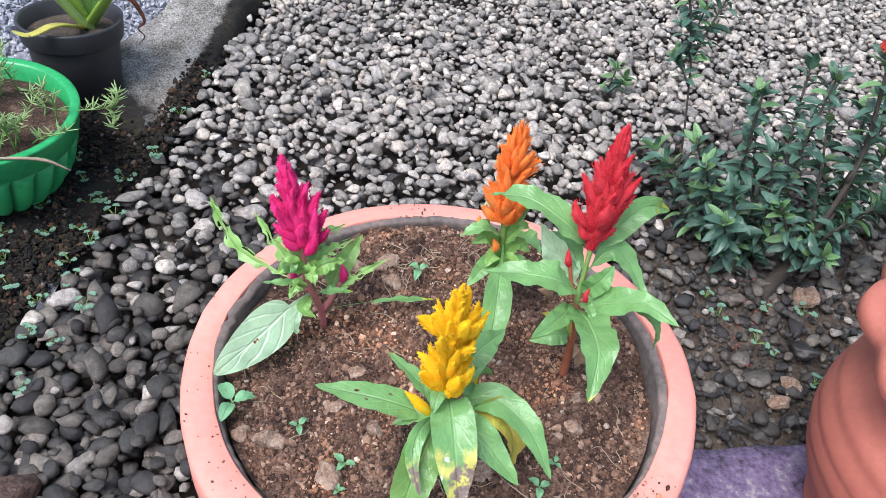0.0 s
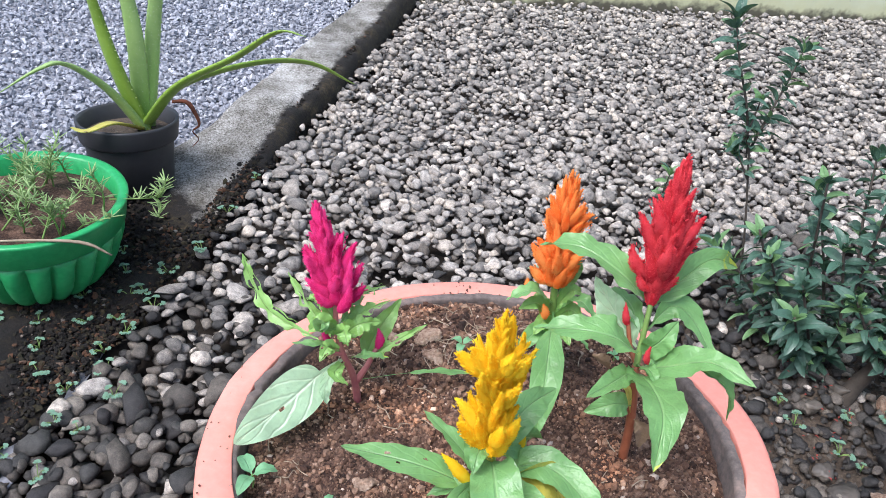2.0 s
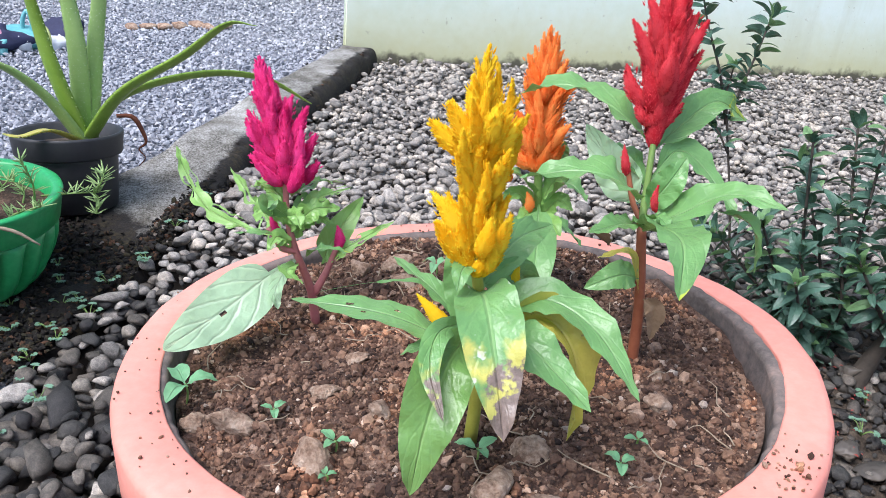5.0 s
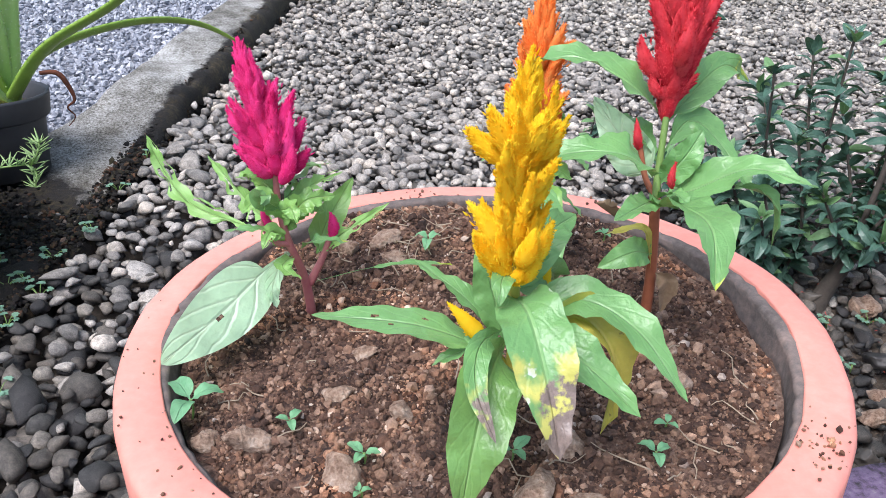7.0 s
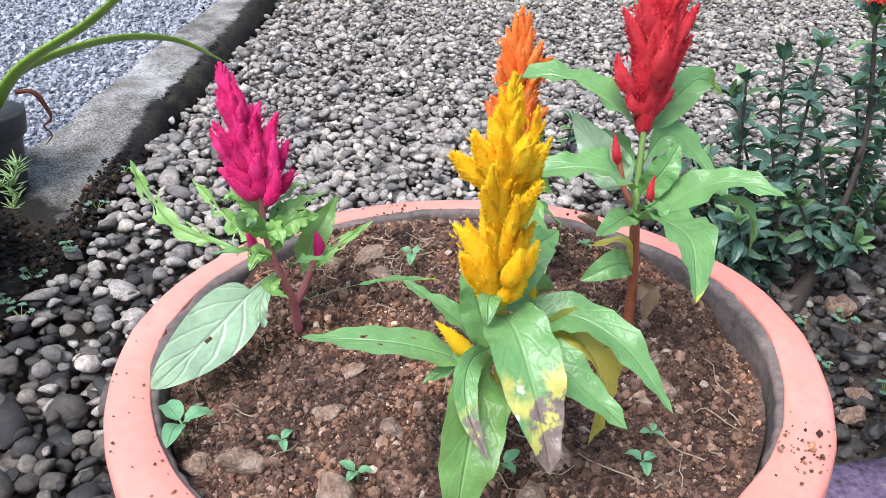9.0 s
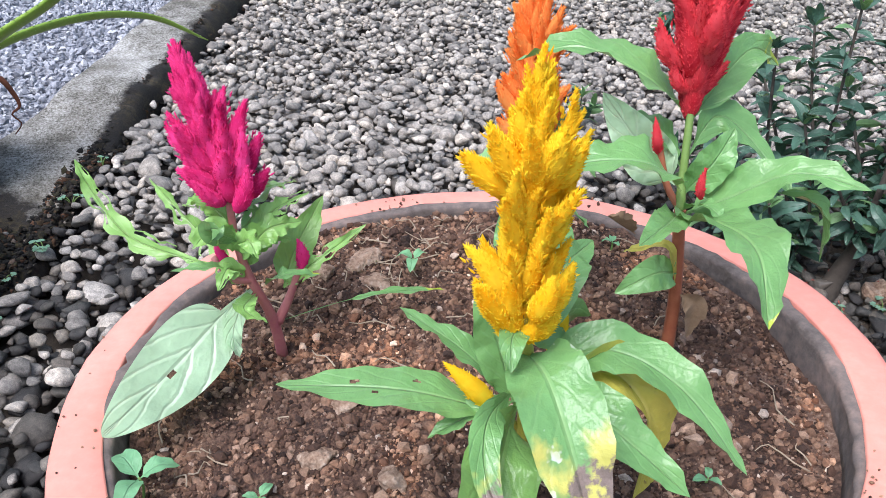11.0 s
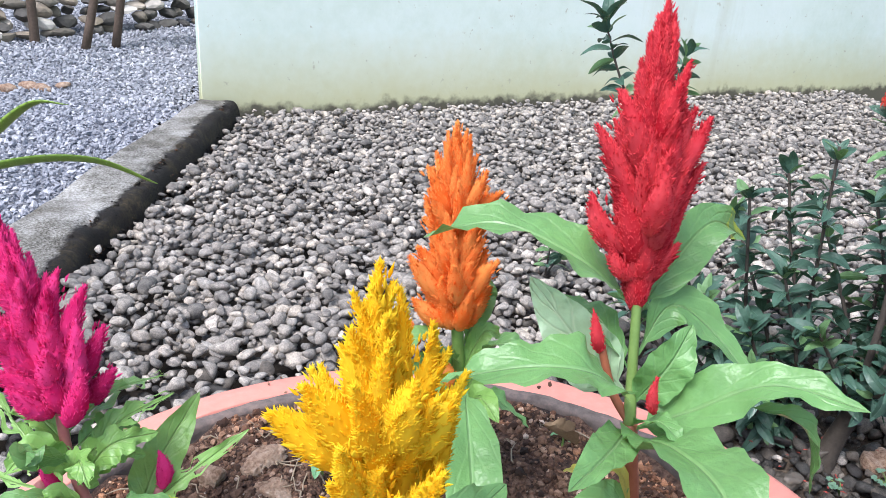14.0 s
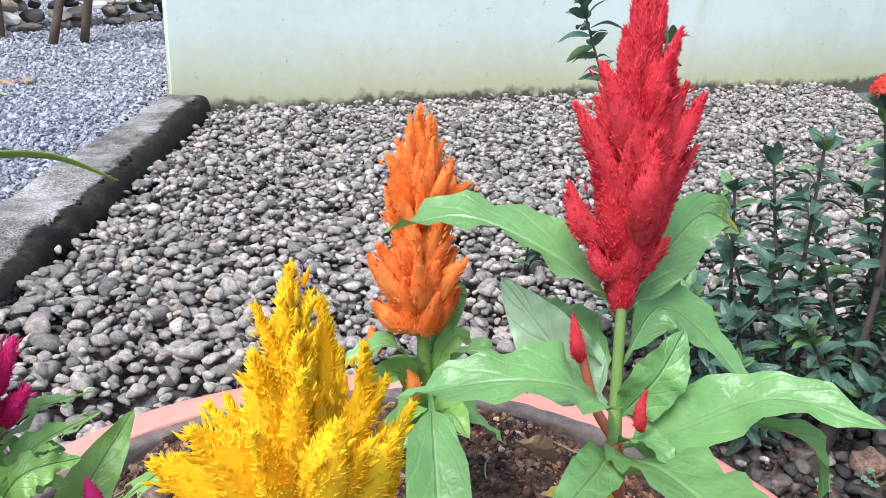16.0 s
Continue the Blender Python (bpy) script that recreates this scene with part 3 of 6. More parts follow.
def make_kerb():
    rows, cols = 420, 34
    v, f, moss = [], [], []
    for i in range(rows):
        y = -0.6 + 2.115 * i / (rows - 1)
        xi, xo = kerb_in(y), kerb_out(y)
        near = min(max((0.43 - y) / 0.16, 0.0), 1.0)
        lip = 0.012 + 0.075 * near
        high, low = kerb_level(y), ground_z(y) - 0.03
        for j in range(cols):
            s = j / (cols - 1)
            if j < 2:
                x, z = xo, low if j == 0 else high - 0.012
            elif s < 0.62:
                x, z = xo + (xi - lip - xo) * (s - 0.06) / 0.56, high
            else:
                t = (s - 0.62) / 0.38
                x = xi - lip + (lip + 0.012) * math.sin(t * 1.571) ** (1.0 if near > 0.4 else 0.6)
                z = low + (high - low) * max(0.0, math.cos(t * 1.571)) ** 0.8
            q = Vector((x * 9, y * 9, z * 9))
            k = 0.004 + 0.012 * near
            z += k * noise.noise(q) + 0.5 * k * noise.noise(q * 3.1)
            if 1 < j and s < 0.62:
                z = max(z, high - 0.006)
            x += 0.5 * k * noise.noise(q * 1.7 + Vector((5, 1, 2)))
            if j > 1 and y > 0.55 and s > 0.55:
                x += 0.006 * noise.noise(Vector((y * 14, 3, z * 12)))
            if j > 1 and y > 0.33:
                chip = max(0.0, noise.noise(Vector((y * 17, 7, 0))) - 0.1) + max(0.0, noise.noise(Vector((y * 43, 2, 0))) - 0.15)
                at = math.exp(-((s - 0.64) / 0.07) ** 2)
                x -= 0.018 * chip * at
                z -= 0.022 * chip * at
            v.append((x, y, z))
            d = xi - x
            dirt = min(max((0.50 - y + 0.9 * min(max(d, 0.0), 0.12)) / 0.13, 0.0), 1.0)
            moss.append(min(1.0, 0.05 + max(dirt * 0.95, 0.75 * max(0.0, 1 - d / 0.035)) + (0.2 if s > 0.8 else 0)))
    for i in range(rows - 1):
        for j in range(cols - 1):
            a = i * cols + j
            f.append((a, a + 1, a + cols + 1, a + cols))
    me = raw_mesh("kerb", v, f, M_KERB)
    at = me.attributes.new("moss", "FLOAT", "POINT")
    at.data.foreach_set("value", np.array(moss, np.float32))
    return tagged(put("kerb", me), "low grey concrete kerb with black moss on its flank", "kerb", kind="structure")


make_kerb()


def make_wall():
    """House wall: its front along wall_line from the corner by the kerb, and a return going back."""
    def front(x, d):
        return (x, wall_line(x) + d)
    x0, x1, h = -0.347, 6.0, 2.7
    bm = bmesh.new()
    ring = [front(x0, 0), front(x1, 0), front(x1, 6.0), front(x0, 6.0)]
    lo = [bm.verts.new((*p, -0.05)) for p in ring]
    hi = [bm.verts.new((*p, h)) for p in ring]
    for i in range(4):
        j = (i + 1) % 4
        bm.faces.new((lo[i], lo[j], hi[j], hi[i]))
    bm.faces.new(hi)
    bmesh.ops.recalc_face_normals(bm, faces=bm.faces)
    bmesh.ops.bevel(bm, geom=[e for e in bm.edges if abs(e.verts[0].co.z - e.verts[1].co.z) > 1], offset=0.008, segments=3, affect="EDGES")
    m, n, l, b = base_nodes("mint_wall_paint_soiled")
    co = n.new("ShaderNodeTexCoord").outputs["Object"]
    big, small = noise_tex(n, l, co, 1.7, 5), noise_tex(n, l, co, 28, 6, 0.65)
    r = ramp(n, [(0.3, (0.60, 0.715, 0.60)), (0.5, (0.715, 0.82, 0.735)), (0.75, (0.775, 0.86, 0.81))])
    l.new(mix(n, l, 0.3, big.outputs[0], small.outputs[0]), r.inputs[0])
    sep = n.new("ShaderNodeSeparateXYZ")
    l.new(co, sep.inputs[0])
    k = n.new("ShaderNodeMath")
    k.operation = "MULTIPLY_ADD"
    l.new(mix(n, l, 0.5, noise_tex(n, l, co, 5, 5).outputs[0], noise_tex(n, l, co, 40, 5).outputs[0]), k.inputs[0])
    k.inputs[1].default_value = -0.10
    l.new(sep.outputs[2], k.inputs[2])
    splash = ramp(n, [(0.0, (0.9, 0.9, 0.9)), (0.16, (0, 0, 0))])
    sh = n.new("ShaderNodeMath")
    sh.operation = "ADD"
    l.new(k.outputs[0], sh.inputs[0])
    sh.inputs[1].default_value = 0.03
    l.new(sh.outputs[0], splash.inputs[0])
    col = mix(n, l, splash.outputs[0], r.outputs[0], (0.56, 0.55, 0.31))
    mp = n.new("ShaderNodeMapping")
    mp.inputs["Scale"].default_value = (1.0, 1.0, 0.07)
    l.new(co, mp.inputs[0])
    run = ramp(n, [(0.56, (0, 0, 0)), (0.72, (0.55, 0.55, 0.55))])
    l.new(mix(n, l, 0.4, noise_tex(n, l, mp.outputs[0], 9, 5, 0.6).outputs[0], big.outputs[0]), run.inputs[0])
    col = mix(n, l, run.outputs[0], col, (0.50, 0.52, 0.36))
    spot = ramp(n, [(0.66, (0, 0, 0)), (0.72, (0.7, 0.7, 0.7))])
    l.new(noise_tex(n, l, co, 55, 3, 0.7).outputs[0], spot.inputs[0])
    col = mix(n, l, spot.outputs[0], col, (0.42, 0.42, 0.30))
    line = ramp(n, [(0.0, (0.9, 0.9, 0.9)), (0.018, (0, 0, 0))])
    sh2 = n.new("ShaderNodeMath")
    sh2.operation = "ADD"
    l.new(k.outputs[0], sh2.inputs[0])
    sh2.inputs[1].default_value = 0.048
    l.new(sh2.outputs[0], line.inputs[0])
    l.new(mix(n, l, line.outputs[0], col, (0.07, 0.06, 0.045)), b.inputs["Base Color"])
    b.inputs["Roughness"].default_value = 0.75
    bump(n, l, small.outputs[0], 0.4, 0.003, b)
    ob = put("wall_north", bm_mesh("wall_north", bm, m))
    return tagged(ob, "pale mint rendered house wall, splashed with dirt along its foot", "wall", kind="structure")


make_wall()


# purple painted slab under the pots
def make_slab():
    bm = bmesh.new()
    nx, ny = 60, 40
    x0, x1, y0, top = -0.15, 1.4, -0.75, -0.025
    g = [[None] * (ny + 1) for _ in range(nx + 1)]
    for i in range(nx + 1):
        for j in range(ny + 1):
            x = x0 + (x1 - x0) * i / nx
            y = y0 + (0.074 + 0.2 * (x - 0.29) - y0) * j / ny
            if j == ny:
                y += 0.008 * noise.noise(Vector((x * 14, 1, 0))) + 0.004 * noise.noise(Vector((x * 50, 1, 0)))
            g[i][j] = bm.verts.new((x, y, top + 0.0015 * noise.noise(Vector((x * 20, y * 20, 0))) - (0.003 if j == ny else 0)))
    for i in range(nx):
        for j in range(ny):
            bm.faces.new((g[i][j], g[i + 1][j], g[i + 1][j + 1], g[i][j + 1]))
    edge = [e for e in bm.edges if e.is_boundary]
    r = bmesh.ops.extrude_edge_only(bm, edges=edge)
    for v in r["geom"]:
        if isinstance(v, bmesh.types.BMVert):
            v.co.z = -0.1
    bmesh.ops.recalc_face_normals(bm, faces=bm.faces)
    return tagged(put("pavement", bm_mesh("pavement", bm, M_SLAB, True)), "concrete ledge with worn purple paint", "ledge", kind="structure")


make_slab()

# ---- planter with the four celosias ----
NORMAL = Vector((-0.06904, 0.02894, 0.99719))
CENTRE = Vector((-0.0007, -0.0274, 0.183))
SIZE = 0.969
POT = Matrix.Translation(CENTRE) @ Vector((0, 0, 1)).rotation_difference(NORMAL).to_matrix().to_4x4() @ Matrix.Scale(SIZE, 4)
DEPTH = 0.222


def rim_z(x, y, above=0.0):
    return CENTRE.z - (NORMAL.x * (x - CENTRE.x) + NORMAL.y * (y - CENTRE.y)) / NORMAL.z + above


def soil_z(x, y):
    return rim_z(x, y, SIZE * soil_h((x - CENTRE.x) / SIZE, (y - CENTRE.y) / SIZE))


def make_planter():
    pot = thing("flower_pot", "round salmon-painted cement flower pot with a broad rim", "flower pot", m=POT)

    def wob(a, r, z):
        if r < 0.18 and z > -0.02:
            r -= 0.0052 * min(max(-1.4 * math.sin(a), 0.0), 1.0)
        k = 0.0012 * math.sin(3 * a + 1) + 0.0008 * math.sin(7 * a) + 0.0007 * noise.noise(Vector((math.cos(a) * 9, math.sin(a) * 9, z * 30)))
        return r + k, z + 0.0008 * noise.noise(Vector((math.cos(a) * 6, math.sin(a) * 6, 4)))
    outer = [(0.1790, -0.014), (0.1778, -0.0006), (0.1788, 0.0), (0.186, 0.0006), (0.195, 0.0), (0.1985, -0.0018), (0.2, -0.005), (0.2, -0.034), (0.198, -0.039), (0.188, -0.043),
             (0.182, -0.05), (0.178, -0.08), (0.168, -0.14), (0.154, -0.2), (0.145, -DEPTH + 0.006), (0.140, -DEPTH), (0.0, -DEPTH)]
    v, f = lathe(outer, 128, wob)
    put("body", raw_mesh("body", v, f, M_POT), pot)

    def rough(a, r, z):
        if z > -0.002:
            z += 0.0008 * noise.noise(Vector((math.cos(a) * 6, math.sin(a) * 6, 4)))
            z -= 0.0045 * min(max(-1.4 * math.sin(a), 0.0), 1.0)
            r += -0.002 + 0.0026 * noise.noise(Vector((math.cos(a) * 22, math.sin(a) * 22, 0))) + 0.0014 * noise.noise(Vector((math.cos(a) * 70, math.sin(a) * 70, 3)))
        return r, z
    inner = [(0.1790, 0.0004), (0.1745, 0.0002), (0.1725, -0.0018), (0.1708, -0.006), (0.1685, -0.02), (0.164, -0.05), (0.155, -0.09)]
    v, f = lathe(inner[::-1], 160, rough)
    put("inner_wall", raw_mesh("inner_wall", v, f, M_CEMENT), pot, "bare dark grey cement inside the rim")
    return pot


make_planter()


def soil_h(x, y):
    """Height of the soil over the rim's plane."""
    r = math.hypot(x, y) / 0.166
    p = Vector((x * 24, y * 24, 0.3))
    back = 0.0145 * min(max((y - 0.02) / 0.13, 0.0), 1.0) + 0.001 * min(max((x - 0.05) / 0.1, 0.0), 1.0)
    return back - 0.010 - 0.018 * max(0.0, r - 0.55) ** 1.3 + 0.0075 * noise.noise(p) + 0.0055 * noise.noise(p * 2.7) + 0.0022 * noise.noise(p * 7)


def make_soil():
    v, f = [(0, 0, soil_h(0, 0))], []
    rings, segs = 44, 110
    for i in range(1, rings + 1):
        for j in range(segs):
            r, a = 0.1675 * i / rings, 2 * math.pi * j / segs
            x, y = r * math.cos(a), r * math.sin(a)
            v.append((x, y, soil_h(x, y)))
    for j in range(segs):
        f.append((0, 1 + j, 1 + (j + 1) % segs, 1 + (j + 1) % segs))
    tri = [q[:3] for q in f]
    quads = []
    for i in range(rings - 1):
        for j in range(segs):
            a, b = 1 + i * segs + j, 1 + i * segs + (j + 1) % segs
            quads += [(a, a + segs, b + segs), (a, b + segs, b)]
    me = raw_mesh("potting_soil", v, tri + quads, M_SOIL)
    soil = put("potting_soil", me, m=POT)
    tagged(soil, "crumbly red-brown potting soil filling the pot", "soil", kind="stuff")
    n = 42000
    r = 0.164 * np.sqrt(RNG.uniform(0, 1, n))
    a = RNG.uniform(0, 6.283, n)
    x, y = r * np.cos(a), r * np.sin(a)
    s = np.clip(RNG.lognormal(-7.1, 0.58, n), 0.0004, 0.0042)
    z = np.array([soil_h(p, q) for p, q in zip(x, y)]) + s * 0.25
    kinds = []
    for _ in range(12):
        w, q = lumpy(RNG, 1, 0.16, 3)
        kinds.append((w * RNG.uniform(0.78, 1.14, len(w))[:, None], q))
    grains = [(BIT * RNG.uniform(0.75, 1.2, BIT.shape), BIT_FACES) for _ in range(10)]
    size = np.stack([s, s * RNG.uniform(0.75, 1, n), s * RNG.uniform(0.6, 0.95, n)], 1)
    at = np.stack([x, y, z], 1)
    for name, k, shapes, label in (("soil_clods", s > 0.0014, kinds, "lumpy clods of soil"), ("soil_crumbs", s <= 0.0014, grains, "loose fine crumbs of soil")):
        me = scatter_mesh(name, RNG, at[k], size[k], shapes, M_CRUMB, 0.6, False)
        tagged(put(name, me, soil), label, kind="stuff")
    pcs = []
    more = np.random.default_rng(77)
    for k in range(120):
        rn = RNG if k < 46 else more
        r, a = 0.155 * math.sqrt(rn.uniform()), rn.uniform(0, 6.283)
        x, y = r * math.cos(a), r * math.sin(a)
        if k < 24 or k > 84:
            x, y = rn.normal(-0.01, 0.05), rn.normal(0.12, 0.022)
        if math.hypot(x, y) > 0.158:
            continue
        d, ln = rn.uniform(0, 3.14), rn.uniform(0.004, 0.026)
        q = []
        for t in (-0.5, -0.1, 0.25, 0.5):
            px, py = x + math.cos(d) * ln * t + rn.normal(0, 0.0015), y + math.sin(d) * ln * t + rn.normal(0, 0.0015)
            q.append((px, py, soil_h(px, py) + 0.002 + 0.003 * rn.uniform()))
        w, ff = tube(q, [0.0004, 0.00035, 0.0002], 7, 5)
        pcs.append((w, np.array(ff)))
    v, f = join_arrays(pcs)
    me = bpy.data.meshes.new("dry_roots")
    me.from_pydata([tuple(p) for p in v], [], [tuple(dict.fromkeys(int(i) for i in q)) for q in f])
    me.materials.append(M_DRY)
    tagged(put("dry_roots", me, soil), "thin dry roots and straw", kind="stuff")
    # crumbs spilled on the rim
    n = 128
    a = np.concatenate([RNG.normal(-0.62, 0.07, 60), RNG.normal(3.5, 0.25, 12), RNG.normal(1.75, 0.06, 26), RNG.normal(-2.5, 0.4, 16), RNG.uniform(0, 6.283, 14)])
    r = RNG.uniform(0.174, 0.198, n)
    s = np.clip(RNG.lognormal(-7.1, 0.4, n), 0.0004, 0.0022)
    pos = np.stack([r * np.cos(a), r * np.sin(a), 0.0006 + s * 0.4], 1)
    size = np.stack([s, s, s * 0.7], 1)
    me = scatter_mesh("spilled_crumbs", RNG, pos, size, kinds, M_CRUMB, 0.6, False)
    tagged(put("spilled_crumbs", me, soil), "dark crumbs of soil spilled on the rim", kind="stuff")
    return soil


make_soil()


def place_stone(name, x, y, size, turn, label, material=M_STONE, z=None, category="stone", sink=0.4, group="", scale=0.72):
    v, f = lumpy(RNG, 4, 0.2, 9)
    o = Vector(RNG.uniform(-9, 9, 3))
    v *= np.array([1 + 0.12 * noise.noise(Vector(w) * 1.7 + o) + 0.10 * noise.noise(Vector(w) * 3.6 + o) + 0.055 * noise.noise(Vector(w) * 8 + o) + 0.03 * noise.noise(Vector(w) * 19 + o) for w in v])[:, None]
    v = v * np.array(size) * scale
    me = raw_mesh(name, v, f, material)
    zz = soil_z(x, y) + size[2] * scale * (1 - 2 * sink) if z is None else z
    return tagged(put(name, me, m=pose(x, y, zz, RNG.uniform(-12, 12), RNG.uniform(-12, 12), turn)), label, category, group)


for sx, sy, ss, tn, lb in [(-0.075, -0.0726, (0.010, 0.009, 0.008), 20, "rounded buff stone lying on the soil"), (-0.0692, -0.1312, (0.017, 0.013, 0.012), -48, "long buff-grey stone half buried in the soil"),
                           (0.0338, -0.1177, (0.016, 0.013, 0.012), 10, "blunt grey-brown stone on the soil"), (0.013, -0.1494, (0.016, 0.013, 0.010), 30, "flat brown stone pressed into the soil"),
                           (0.0373, -0.1521, (0.018, 0.014, 0.010), -20, "flat brown stone pressed into the soil"), (-0.115, -0.1075, (0.013, 0.010, 0.007), 15, "pale clod of hardened soil"),
                           (-0.0653, -0.0421, (0.008, 0.007, 0.006), 0, "small orange-brown clod of soil"), (-0.0464, 0.0573, (0.015, 0.009, 0.008), 0, "yellow-brown stone behind the magenta flower"),
                           (-0.0577, 0.0703, (0.010, 0.008, 0.008), 40, "pale buff stone behind the magenta flower"), (-0.0789, 0.069, (0.009, 0.008, 0.008), 70, "dark brown clod of soil"),
                           (-0.0434, -0.0894, (0.008, 0.008, 0.006), 10, "small brown stone on the soil"), (0.099, -0.0744, (0.009, 0.008, 0.006), 10, "small brown clod of soil"),
                           (-0.1363, -0.1037, (0.008, 0.007, 0.006), 10, "small brown clod of soil"), (0.1027, -0.047, (0.007, 0.006, 0.005), 0, "small brown clod of soil")]:
    place_stone("stone", sx, sy, ss, tn, lb, group="stones on the soil", scale=0.84)


def celosia(label, base):
    return thing("celosia_plant", label, "flower", "celosias in the pot", m=Matrix.Translation(base))


def local(plant, pts):
    o = plant.matrix_basis.translation
    return [tuple(Vector(p) - o) for p in pts]


def add_stem(plant, pts, radii, material, name="stem", label=""):
    return put(name, tube_mesh(name, local(plant, pts), radii, material, 14, 8), plant, label)


def add_leaf(plant, pts, width, material=None, label="", **kw):
    kw.setdefault("wave", 0.14)
    me = blade("leaf", local(plant, pts), width * 0.95, material or M_LEAF, RNG, **kw)
    return put("leaf", me, plant, label)


def add_plume(plant, base, tip, outline, spikes, material, label="", name="plume", r=0.004, extra=(), gap=()):
    o = np.array(plant.matrix_basis.translation)
    ex = [(np.array(a) - o, np.array(b) - o, rr) for a, b, rr in extra]
    return plume(name, RNG, np.array(base) - o, np.array(tip) - o, outline, spikes, material, plant, r, label, ex, gap)


def add_bud(plant, base, tip, r, material, label=""):
    o = np.array(plant.matrix_basis.translation)
    v, f = feather(RNG, np.array(base) - o, np.array(tip) - o, r, 200, 0.0013)
    return put("bud", raw_mesh("bud", v, f, material), plant, label)


# yellow celosia, in front
def make_yellow():
    b = (0.0036, -0.1037, rim_z(0.0036, -0.1037, -0.016))
    p = celosia("celosia with a bright yellow feathery plume and one burnt leaf", b)
    add_stem(p, [b, (0.0036, -0.1107, 0.2189), (0.0001, -0.119, 0.2543), (-0.0051, -0.1217, 0.2816)], [0.0036, 0.003, 0.0026, 0.0026], M_STEM_Y)
    add_plume(p, (-0.0047, -0.1211, 0.2725), (-0.0079, -0.1261, 0.369), [(0, 0.005), (0.1, 0.012), (0.2, 0.0155), (0.31, 0.0115), (0.40, 0.0105), (0.52, 0.0150), (0.64, 0.0162), (0.74, 0.0125), (0.83, 0.0080), (0.92, 0.0035), (1.0, 0.001)], 92, M_YEL, r=0.0031,
              extra=[((-0.0109, -0.1242, 0.3221), (-0.0282, -0.1264, 0.3382), 0.005), ((-0.009, -0.1275, 0.3262), (-0.0215, -0.1319, 0.3471), 0.005), ((-0.0029, -0.1253, 0.3244), (0.0074, -0.1243, 0.3415), 0.005), ((-0.0051, -0.1286, 0.3283), (-0.0014, -0.1329, 0.3488), 0.005),
                     ((-0.0091, -0.1237, 0.2814), (-0.0254, -0.1265, 0.3088), 0.0050), ((-0.0088, -0.1264, 0.2763), (-0.0223, -0.134, 0.2992), 0.0050), ((-0.0008, -0.1244, 0.2766), (0.0081, -0.127, 0.3029), 0.0050), ((-0.0029, -0.1276, 0.2796), (0.0001, -0.1362, 0.304), 0.0050), ((-0.0016, -0.1221, 0.2715), (0.0051, -0.1253, 0.2921), 0.005),
                     ((-0.007, -0.1193, 0.3243), (-0.01, -0.1063, 0.3427), 0.005), ((-0.0052, -0.1167, 0.2817), (-0.0023, -0.1029, 0.3043), 0.0045), ((-0.0072, -0.1237, 0.3304), (-0.0132, -0.1274, 0.3561), 0.0045)])
    add_leaf(p, [(-0.0008, -0.1134, 0.2289), (-0.0400, -0.1150, 0.2440), (-0.0845, -0.1118, 0.2450)], 0.0215, fold=0.1, stalk=0.16, wave=0.05, bites=((0.62, 0.36, 0.016), (0.7, 0.6, 0.02), (0.45, 0.7, 0.014)))
    add_leaf(p, [(-0.0001, -0.1117, 0.2341), (-0.0201, -0.1017, 0.2508), (-0.0419, -0.0904, 0.2613)], 0.0116)
    add_leaf(p, [(-0.0011, -0.1137, 0.234), (-0.0083, -0.1051, 0.2573), (-0.0153, -0.0984, 0.2785)], 0.0170, face=(0, -1, 0.3))
    add_leaf(p, [(-0.0013, -0.1195, 0.2634), (0.0018, -0.1399, 0.2674), (0.0079, -0.1621, 0.2511), (0.0131, -0.1768, 0.2287)], 0.0262, M_LEAF_SPOT, "green leaf with white specks and a brown burnt tip", face=(0, -0.7, 0.7), stalk=0.06)
    add_leaf(p, [(0.0014, -0.1165, 0.2473), (0.026, -0.1151, 0.2604), (0.0496, -0.1288, 0.2549), (0.0678, -0.1517, 0.237)], 0.0195, face=(0.1, -0.4, 1))
    add_leaf(p, [(-0.0012, -0.1152, 0.2594), (0.0129, -0.094, 0.2764), (0.0307, -0.0728, 0.2783)], 0.0185, face=(0, -0.7, 0.8))
    add_leaf(p, [(-0.0023, -0.1182, 0.241), (-0.0111, -0.1440, 0.2405), (-0.0175, -0.1636, 0.2210), (-0.0208, -0.1739, 0.1951)], 0.0260, M_LEAF_OLD, "broad green leaf yellowing at the tip", face=(0, -1, 0.25), stalk=0.12)
    add_leaf(p, [(-0.0026, -0.1185, 0.2471), (-0.0160, -0.1401, 0.2526), (-0.0180, -0.1568, 0.2443), (-0.0105, -0.171, 0.231)], 0.0100, M_LEAF_SPOT, "narrow green leaf with scorched specks", face=(0, -0.9, 0.5))
    add_leaf(p, [(0.0007, -0.1181, 0.2411), (0.0208, -0.1346, 0.2478), (0.0485, -0.1556, 0.2322)], 0.0205, face=(0, -0.6, 1))
    add_leaf(p, [(0.0006, -0.1141, 0.2412), (0.0263, -0.1146, 0.2522), (0.0443, -0.1225, 0.2355), (0.0475, -0.1188, 0.1890)], 0.0200, M_LEAF_YEL, "withered yellow leaf, curled and drooping", face=(0.6, -0.7, 0.3), fold=0.9)
    add_leaf(p, [(-0.0023, -0.1134, 0.2614), (0.0156, -0.1023, 0.2642), (0.022, -0.0884, 0.2524)], 0.0165, face=(0, -0.9, 0.4))
    add_leaf(p, [(-0.0018, -0.1182, 0.2746), (-0.0089, -0.1306, 0.2783), (-0.0105, -0.1403, 0.272)], 0.0093, face=(0, -0.5, 1))
    add_leaf(p, [(-0.0012, -0.1139, 0.237), (-0.0152, -0.118, 0.2365), (-0.0329, -0.1216, 0.2277)], 0.0108)
